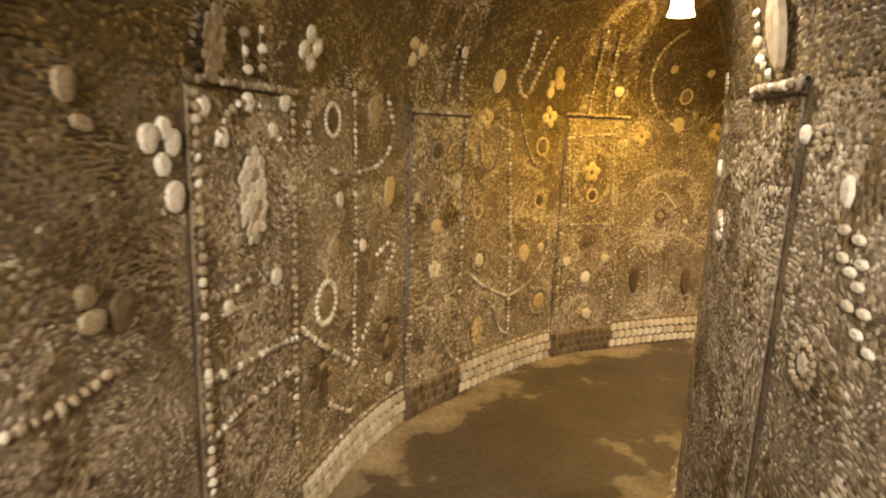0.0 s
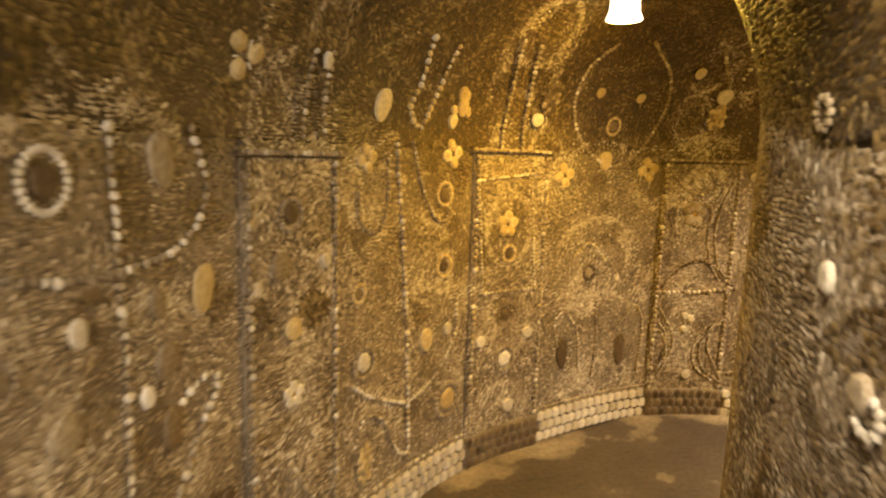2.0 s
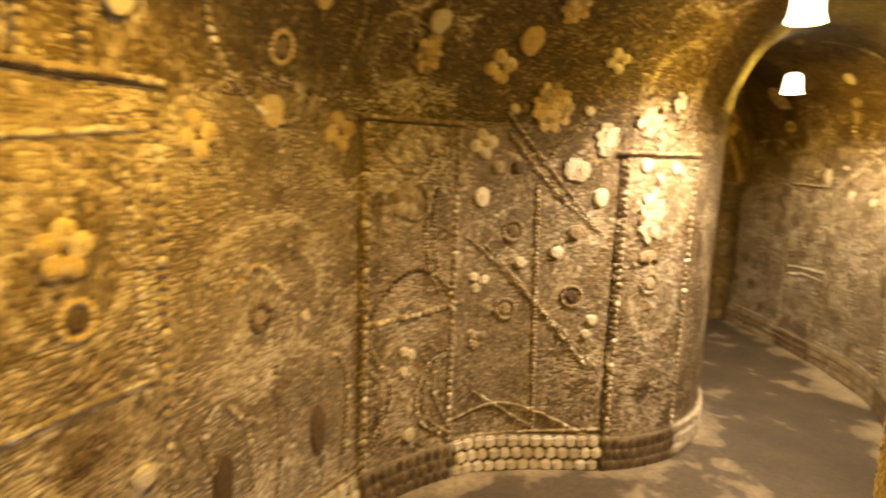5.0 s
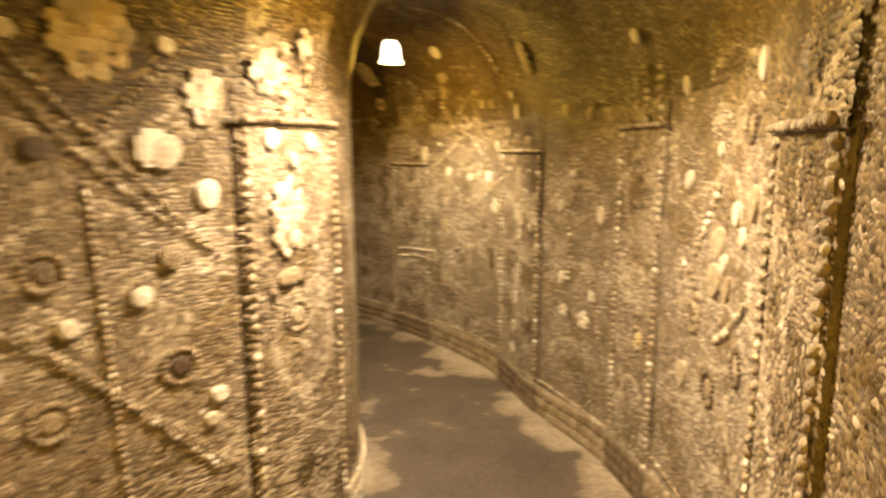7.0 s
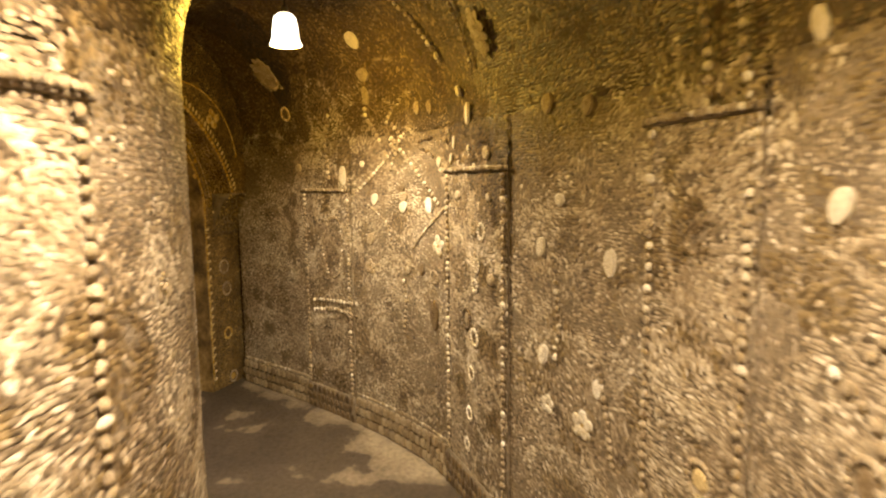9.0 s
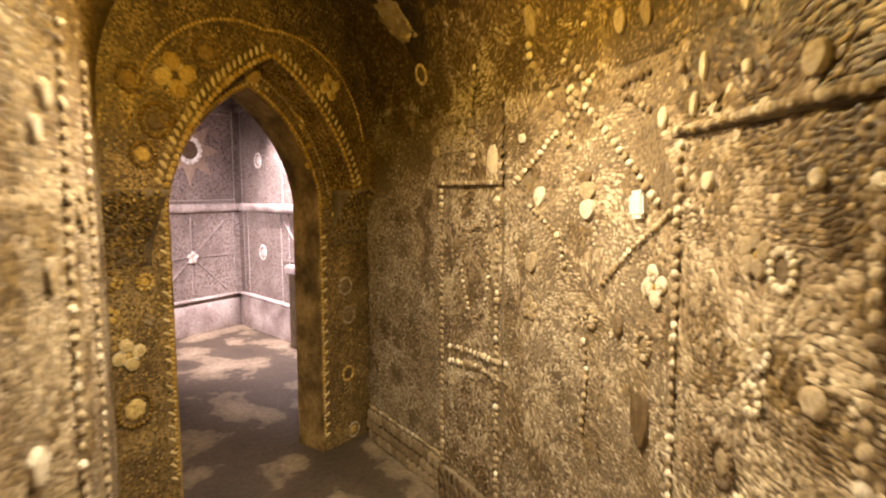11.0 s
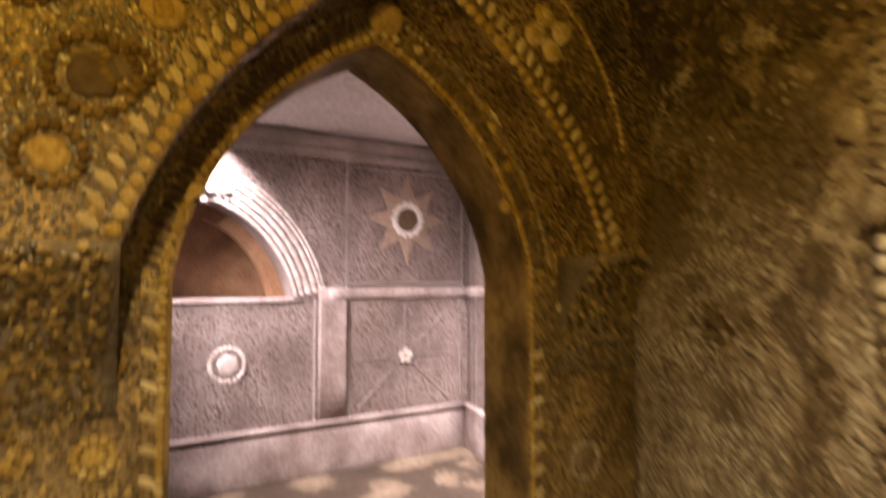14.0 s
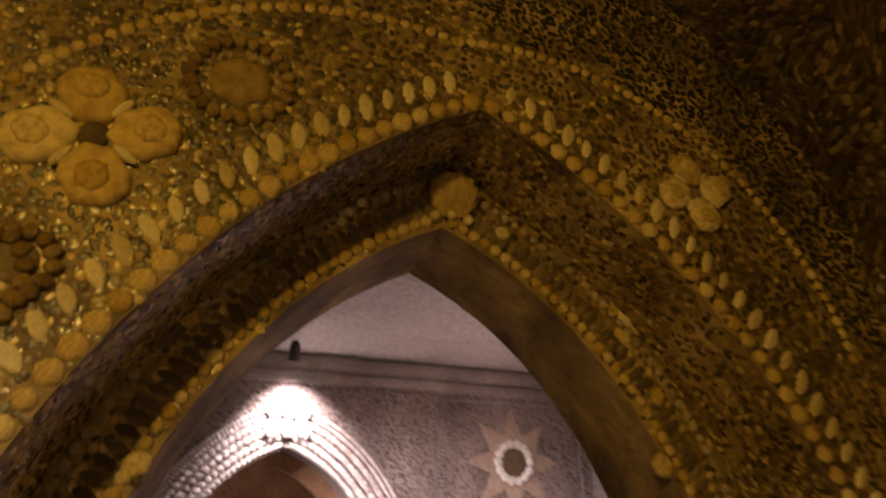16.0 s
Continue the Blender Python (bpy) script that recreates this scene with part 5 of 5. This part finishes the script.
disc_at(GATE_FRAME, 5.46, 1.21, 0.027, 0.027, CREAM, out=0.000)
disc_at(GATE_FRAME, 5.12, 1.84, 0.030, 0.030, BROWN, out=0.000)



def arch_row(a0, a1, spring, apex, off, lift, mat, sx, sy, gap, kind, parent, name, jambs=(None, None), frame_=None, lean=0.0, flat=1.35):
    """Shells in a row along a pointed arch, off metres outside its edge, and down its jambs."""
    mid = (a0 + a1) / 2
    aa = a0 + (mid - a0) * (1 - np.cos(np.linspace(0, math.pi / 2, 50)))
    edge = np.c_[aa, pointed(aa, a0, a1, spring, apex, flat)]
    way = np.gradient(edge, axis=0)
    way /= np.linalg.norm(way, axis=1, keepdims=True) + 1e-9
    outer = edge + off * np.c_[-way[:, 1], way[:, 0]]
    turn = np.degrees(np.arctan2(way[:, 0], -way[:, 1]))
    keep = outer[:, 0] <= mid + 0.002
    pts = []
    for sgn, jamb in ((1, jambs[0]), (-1, jambs[1])):
        line = [(p[0] if sgn > 0 else 2 * mid - p[0], p[1], g if sgn > 0 else 180 - g) for p, g in zip(outer[keep], turn[keep])]
        if jamb is not None:
            line = [(mid - sgn * ((a1 - a0) / 2 + off), z, 180 if sgn > 0 else 0) for z in np.linspace(jamb, spring, 40)] + line
        l = np.array(line)
        run = np.r_[0, np.cumsum(np.hypot(*np.diff(l[:, :2], axis=0).T))]
        at = np.arange(gap / 2, run[-1], gap)
        pts += [tuple(np.interp(v, run, l[:, i]) for i in range(3)) for v in at]
    frame_ = frame_ or arch_frame
    row = thing(name, frame_(pts[0][0], pts[0][1], lift), f"pointed arch of {TONE.get(mat.name, 'pale')} shells in a row round the opening", "shell border", "shell rows round arches")
    inv = row.matrix_basis.inverted()
    for a, z, g in pts:
        k = RNG.uniform(0.85, 1.12)
        part(kind, shell(kind, mat), row, m=inv @ frame_(a, z, lift) @ turned(g + lean * (1 if a < (a0 + a1) / 2 else -1) + RNG.uniform(-9, 9), sx * k, sy * k, min(sx, sy) * 0.9))


arch_row(4.355, 5.44, 1.35, 1.975, 0.016, 0.176, AMBER, 0.015, 0.0145, 0.031, "bead", ORDER, "bead_arch", flat=1.65)
arch_row(4.355, 5.44, 1.35, 1.975, 0.058, 0.176, CREAM, 0.022, 0.011, 0.037, "petal", ORDER, "cowrie_arch", lean=-22, flat=1.65)
arch_row(4.45, 5.33, 1.30, 1.856, 0.018, 0.002, AMBER, 0.010, 0.010, 0.022, "bead", GATE, "inner_bead_arch", jambs=(0.02, -0.1))
arch_row(4.45, 5.33, 1.30, 1.856, 0.045, 0.002, BROWN, 0.020, 0.008, 0.020, "petal", GATE, "inner_petal_arch")
def jamb_petals(a, z0, z1, turn):
    """Slanting pale shells up the side of the doorway."""
    for z in np.arange(z0, z1, 0.062):
        part("jamb_petal", shell("petal", CREAM), GATE, m=arch_frame(a, z, 0.003) @ turned(turn + RNG.uniform(-12, 12), 0.022, 0.009, 0.010))


jamb_petals(4.412, 0.02, 1.28, 150)
jamb_petals(5.368, -0.1, 1.10, 30)
jamb_petals(4.09, 0.0, 1.22, 150)
arch_row(4.45, 5.33, 1.30, 1.856, 0.085, 0.002, BEIGE, 0.008, 0.008, 0.021, "bead", GATE, "fine_bead_arch")
arch_row(4.2, 5.52, 1.62, 2.10, 0.0, 0.176, AMBER, 0.0095, 0.0095, 0.021, "bead", ORDER, "outer_bead_arch", flat=1.1)
KEY = new("scallop_shell", shell("scallop", AMBER))
tagged(KEY, "ribbed golden scallop shell at the point of the doorway arch", "shell")
KEY.matrix_basis = arch_frame(4.907, 1.915, 0.012) @ Matrix.Rotation(radians(32), 4, "X") @ turned(8, 0.047, 0.044, 0.034)
for k_ in range(3):
    part("key_bead", shell("bead", CREAM), GATE, m=arch_frame(4.875 + 0.03 * k_, 1.872 + 0.006 * (k_ % 2), 0.012) @ turned(0, 0.010, 0.010, 0.010))


def clad_arch(zone, lift, parent, step, seed, mats):
    rng = np.random.RandomState(seed)
    A, Z = np.meshgrid(np.arange(3.95, 5.9, step), np.arange(-0.2, 2.58, step * 0.9))
    A, Z = (A + rng.normal(0, step * 0.25, A.shape)).ravel(), (Z + rng.normal(0, step * 0.25, Z.shape)).ravel()
    k = zone(A, Z)
    A, Z = A[k], Z[k]
    n = len(A)
    P = on_arch(A, 7.096 - lift, Z)
    pick = rng.rand(n)
    # black shells outside the arch line, right of its point
    black_zone = (A > 4.9) & (Z > pointed(A, 4.2, 5.52, 1.62, 2.10, 1.1) + 0.02 + 0.03 * np.sin(31 * A)) & (rng.rand(n) < 0.9) if lift else np.zeros(n, bool)
    for sel, mat in ((black_zone, BLACKCLAD), (~black_zone & (pick < 0.5), mats[0]), (~black_zone & (pick >= 0.5), mats[1])):
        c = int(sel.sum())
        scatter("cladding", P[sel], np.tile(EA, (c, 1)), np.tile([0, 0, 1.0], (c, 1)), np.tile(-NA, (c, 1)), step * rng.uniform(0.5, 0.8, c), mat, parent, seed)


clad_arch(lambda a, z: (z > ground(7, 5) - 0.02) & (z < 1.25) & ((a < 4.44) | (a > 5.34)), 0.0, GATE, 0.0115, 31, (ARCHCLAD, MIDCLAD))
clad_arch(lambda a, z: (z >= 1.25) & ((a < 4.44) | (a > 5.34) | (z > pointed(a, 4.45, 5.33, 1.30, 1.856) + 0.01)), 0.0, GATE, 0.0125, 33, (ARCHCLAD, GILTCLAD))



def clad_corbel():
    rng = np.random.RandomState(36)
    n = 1500
    a = np.where(rng.rand(n) < 0.5, rng.uniform(4.05, 4.335, n), rng.uniform(5.43, 5.78, n))
    k = rng.rand(n)
    P = on_arch(a, 7.094 - 0.174 * k ** 1.6, 1.02 + 0.322 * k)
    scatter("corbel_cladding", P, np.tile(EA, (n, 1)), np.tile([0, 0, 1.0], (n, 1)), np.tile(-NA * 0.9 + [0, 0, -0.4], (n, 1)), 0.010 * rng.uniform(0.7, 1.2, n), ARCHCLAD, GATE, 37)


clad_corbel()
clad_arch(lambda a, z: (z > 1.355) & (z > pointed(a, 4.355, 5.44, 1.35, 1.975, 1.65) + 0.006) & ((a > 4.36) & (a < 5.43) | (z > 1.355)), 0.176, ORDER, 0.0115, 32, (ARCHCLAD, DARKCLAD))


def soffit_cladding():
    """Shells inside the recess of the arch band."""
    rng = np.random.RandomState(40)
    for a0, a1, spring, apex, d0, d1, flat, parent, mat, n in ((4.355, 5.44, 1.35, 1.975, 6.93, 7.09, 1.65, ORDER, GILTCLAD, 3600),):
        a = a0 + (a1 - a0) * (1 - np.cos(np.pi * rng.rand(n))) / 2
        z = pointed(a, a0, a1, spring, apex, flat)
        dz = (pointed(a + 0.002, a0, a1, spring, apex, flat) - pointed(a - 0.002, a0, a1, spring, apex, flat)) / 0.004
        t = EA[None] + np.array([0, 0, 1.0])[None] * dz[:, None]
        t /= np.linalg.norm(t, axis=1, keepdims=True)
        N = np.cross(t, np.tile(NA, (n, 1)))
        N *= np.where(N[:, 2:] > 0, -1, 1)
        P = on_arch(a, rng.uniform(d0, d1, n), z)
        scatter("soffit_cladding", P, t, np.tile(NA, (n, 1)), N, 0.009 * rng.uniform(0.7, 1.2, n), mat, parent, 41)


soffit_cladding()

# ---- chamber ----
def chamber_frame(place, way, out):
    def at(s, z, lift=0.0):
        p = place(s, -lift, z)
        return Matrix(((way[0], 0, out[0], p[0]), (way[1], 0, out[1], p[1]), (0, 1, 0, p[2]), (0, 0, 0, 1)))
    return at


EBn, NBn = EB / np.linalg.norm(EB), NB / np.linalg.norm(NB)
BACK_AT, SIDE_AT = chamber_frame(on_back, -EBn, NBn), chamber_frame(on_side, ES, NS)


def moulding(name, place, s0, s1, z0, z1, deep, mat, parent, label=""):
    S, Z = np.meshgrid(np.linspace(s0, s1, 16), np.linspace(z0, z1, 7))
    bulge = deep * np.sqrt(np.maximum(0.25, 1 - (2 * (Z - z0) / (z1 - z0) - 1) ** 4))
    me = slab(name, place(S, -bulge, Z), place(S, 0.01, Z), mat)
    bm = bmesh.new()
    bm.from_mesh(me)
    bmesh.ops.recalc_face_normals(bm, faces=bm.faces)
    bm.to_mesh(me)
    bm.free()
    return part(name, me, parent, label)


for place_, parent_, s1_ in ((on_back, BACK, 5.0), (on_side, SIDE, 3.0)):
    moulding("plinth", place_, 0.0, s1_, -0.15, 0.235, 0.05, PINKPALE, parent_, "pale plastered plinth")
    moulding("plinth_roll", place_, 0.0, s1_, 0.237, 0.265, 0.06, PINKPALE, parent_)
    segs_ = ((0.0, 1.24), (2.9, 5.0)) if place_ is on_back else ((0.0, 3.0),)
    for a_, b_ in segs_:
        moulding("dado_rail", place_, a_, b_, 1.13, 1.215, 0.035, PINKPALE, parent_, "pale shell dado rail")
    moulding("cornice", place_, 0.0, s1_, 2.17, 2.25, 0.035, ROSE, parent_)
    moulding("cornice_top", place_, 0.0, s1_, 2.252, 2.352, 0.045, ROSE, parent_)


def chamber_row(at, pts, mat, size, parent, name="bead_row", kind="bead", gap=2.1):
    q = np.array(pts, float)
    run = np.r_[0, np.cumsum(np.linalg.norm(np.diff(q, axis=0), axis=1))]
    n = max(3, int(run[-1] / (size * gap)))
    v = np.linspace(0, run[-1], n)
    S, Z = np.interp(v, run, q[:, 0]), np.interp(v, run, q[:, 1])
    unit, faces = dome(kind)
    verts = [at(s, z, 0.002) @ turned(RNG.uniform(0, 360), size, size, size * 0.9) @ Vector(v) for s, z in zip(S, Z) for v in unit]
    return tagged(part(name, mesh_of(name, verts, [[i + k * len(unit) for i in f] for k in range(n) for f in faces], mat), parent), kind="stuff")



for s_ in (0.06, 1.10):
    chamber_row(BACK_AT, ((s_, 1.23), (s_, 2.16)), PINKPALE2, 0.012, BACK)
for s_ in (0.08, 1.07, 1.34):
    chamber_row(BACK_AT, ((s_, 0.28), (s_, 1.12)), PINKPALE2, 0.013, BACK)
for z_ in (2.13, 1.25):
    chamber_row(BACK_AT, ((0.06, z_), (1.1, z_)), PINKPALE2, 0.010, BACK)
for s_ in (0.12, 0.22, 0.95, 1.1, 1.9):
    chamber_row(SIDE_AT, ((s_, 0.28), (s_, 1.12)), PINKPALE2, 0.013, SIDE)
for s_ in (0.1, 1.0, 1.9):
    chamber_row(SIDE_AT, ((s_, 1.23), (s_, 2.16)), PINKPALE2, 0.012, SIDE)
moulding("pilaster", on_back, 1.10, 1.31, 0.27, 1.22, 0.025, PINKPALE, BACK)


def star(at, s, z, r, inner, points, mat, parent):
    verts, faces = [(0, 0, 0.010)], []
    for i in range(points * 2):
        g = math.pi * i / points + math.pi / 2
        rr = r if i % 2 == 0 else inner
        verts.append((rr * math.cos(g), rr * math.sin(g), 0.004))
        verts.append((rr * math.cos(g), rr * math.sin(g), -0.01))
    n = points * 2
    for i in range(n):
        a, b = 1 + 2 * i, 1 + 2 * ((i + 1) % n)
        faces += [(0, a, b), (a, a + 1, b + 1, b)]
    ob = part("star", mesh_of("star", verts, faces, mat, True), parent, "eight-pointed tan shell star", at(s, z, 0.006))
    return ob


star(BACK_AT, 0.585, 1.75, 0.35, 0.18, 8, TANSTAR, BACK)
for i_ in range(14):
    g_ = 2 * math.pi * i_ / 14
    part("ring_shell", shell("disc", WHITE), BACK, m=BACK_AT(0.585 + 0.118 * math.cos(g_), 1.75 + 0.118 * math.sin(g_), 0.022) @ turned(i_ * 25.7, 0.029, 0.027, 0.034))
part("ring_core", shell("disc", BROWN), BACK, m=BACK_AT(0.585, 1.75, 0.016) @ turned(0, 0.092, 0.092, 0.02))


def ray(at, s, z, degrees_, reach, mat, parent):
    """A long thin wedge of pale shells that runs out from a flower."""
    verts = [(0.05, 0.004, -0.004), (0.05, -0.004, -0.004), (reach, -0.009, -0.004), (reach, 0.009, -0.004), (0.05, 0.003, 0.006), (0.05, -0.003, 0.006), (reach, -0.008, 0.007), (reach, 0.008, 0.007)]
    faces = [(4, 5, 6, 7), (1, 0, 3, 2), (0, 1, 5, 4), (1, 2, 6, 5), (2, 3, 7, 6), (3, 0, 4, 7)]
    part("ray", mesh_of("ray", verts, faces, mat, True), parent, m=at(s, z, 0.003) @ turned(degrees_, 1, 1, 1))


for place_, parent_, s_ in ((BACK_AT, BACK, 0.60), (SIDE_AT, SIDE, 1.42)):
    for g_, reach_ in ((0, 0.42), (42, 0.56), (90, 0.40), (138, 0.56), (180, 0.42), (222, 0.54), (270, 0.38), (318, 0.54)):
        ray(place_, s_, 0.68, g_, reach_, ROSE, parent_)
put_rosette(BACK_AT(0.60, 0.68, 0.012), 0.062, 5, PINKPALE2, "chamber wall")
put_medallion(BACK_AT(1.94, 0.71), 0.13, PINKPALE2, PINKPALE2, "chamber wall")
put_medallion(BACK_AT(2.55, 0.71), 0.13, PINKPALE2, PINKPALE2, "chamber wall")
put_medallion(SIDE_AT(0.55, 0.72), 0.08, PINKPALE2, PINKPALE2, "chamber wall")
put_medallion(SIDE_AT(0.50, 1.65), 0.08, PINKPALE2, PINKPALE2, "chamber wall")
put_medallion(SIDE_AT(1.42, 0.68, 0.014), 0.075, PINKPALE2, PINKPALE2, "chamber wall")
for off_, mat_, size_ in ((0.02, PINKPALE2, 0.018), (0.065, PINKPALE2, 0.022), (0.115, PINKPALE2, 0.024), (0.165, PINKPALE2, 0.022), (0.205, PINKPALE2, 0.014), (0.235, PINKPALE2, 0.014)):
    arch_row(1.50, 2.64, 1.15, 1.80, off_, 0.004, mat_, size_ * 1.15, size_ * 0.85, size_ * 1.75, "petal", BACK, "niche_arch_row", frame_=BACK_AT)
for k_ in range(6):
    part("keystone_shell", shell("scallop", PINKPALE2), BACK, m=BACK_AT(2.07 + 0.09 * (k_ % 3 - 1), 1.90 + 0.11 * (k_ // 3), 0.012) @ turned(0, 0.05, 0.06, 0.03))
moulding("niche_shelf", on_back, 1.45, 2.7, 1.115, 1.150, 0.02, PINKPALE, BACK)
part("niche_hood", holed_wall("niche_hood", on_back, 1.48, 2.66, 1.14, 1.95, 1.62, 2.52, 1.15, 1.70, 0.2, 0.26, TERRA, sill=1.142), BACK, "terracotta pointed hood inside the niche")


def clad_flat(at_place, ways, s0, s1, z0, z1, step, seed, parent, mats, skip=None):
    rng = np.random.RandomState(seed)
    S, Z = np.meshgrid(np.arange(s0, s1, step), np.arange(z0, z1, step))
    S, Z = (S + rng.normal(0, step * 0.25, S.shape)).ravel(), (Z + rng.normal(0, step * 0.25, Z.shape)).ravel()
    if skip is not None:
        k = ~skip(S, Z)
        S, Z = S[k], Z[k]
    for k, mat in ((Z < 1.2, mats[0]), (Z >= 1.2, mats[1])):
        n = int(k.sum())
        scatter("cladding", at_place(S[k], 0.0, Z[k]), np.tile(ways[0], (n, 1)), np.tile([0, 0, 1.0], (n, 1)), np.tile(ways[1], (n, 1)), step * rng.uniform(0.4, 0.65, n), mat, parent, seed)



clad_flat(on_back, (EBn, NBn), 0.0, 3.6, 0.26, 2.2, 0.026, 51, BACK, (ROSECLAD, SHADEDROSE), lambda s, z: (s > 1.46) & (s < 2.68) & (z > 1.12) & (z < pointed(s, 1.5, 2.64, 1.15, 1.8) + 0.02))
clad_flat(on_side, (ES, NS), 0.0, 2.9, 0.26, 2.2, 0.026, 52, SIDE, (ROSECLAD, ROSECLAD))


def pedestal(x, y, turn):
    z = float(ground(x, y))
    base = tagged(new("stone_pedestal"), "low dark stone block with a pale worn top slab", "pedestal")
    base.matrix_basis = pose(x, y, z, 0, 0, turn)
    part("body", box_mesh("body", 0.46, 0.42, 0.70, DARKSTONE, 0.015), base, m=Matrix.Translation((0, 0, 0.35)))
    part("top_slab", box_mesh("top_slab", 0.52, 0.48, 0.07, PINKPALE, 0.012), base, "pale worn stone slab", Matrix.Translation((0, 0, 0.735)))


pedestal(9.24, 5.70, 58)


def spot_lamp(place, target, watts, cone):
    base = tagged(new("spot_lamp"), "small lit adjustable spot lamp fixed near the ceiling", "lamp", "chamber spot lamps")
    base.matrix_basis = look(place, target)
    part("housing", lathe("housing", [(0.001, 0.09), (0.02, 0.085), (0.03, 0.05), (0.034, -0.02), (0.030, -0.02), (0.027, 0.03)], CORD, 16), base)
    part("lens", lathe("lens", [(0.027, -0.008), (0.001, -0.01)], SPOTGLOW, 16), base, "glowing lens")
    top = base.matrix_basis.inverted() @ Vector((place[0], place[1], 2.37))
    part("bracket", ridge_mesh("bracket", (0, 0, 0.06), tuple(top)), base)


def ridge_mesh(name, p, q):
    p, q = Vector(p), Vector(q)
    d = (q - p).normalized()
    x = d.orthogonal().normalized()
    y = d.cross(x)
    verts = [tuple(c + 0.006 * (math.cos(g) * x + math.sin(g) * y)) for c in (p, q) for g in np.linspace(0, 2 * math.pi, 8, endpoint=False)]
    return mesh_of(name, verts, grid_faces(2, 8, True), CORD)


# the third fixture is an unseen addition that goes with the fill beam
for place_, target_, watts_, cone_ in SPOTS:
    spot_lamp(place_, target_, watts_, cone_)

# ---- wall cladding ----
clad("L", WALL["L"], 2.2, RUN["L"][-1], 0.0137, 11)
clad("R", WALL["R"], 2.0, RUN["R"][-1], 0.0137, 12)
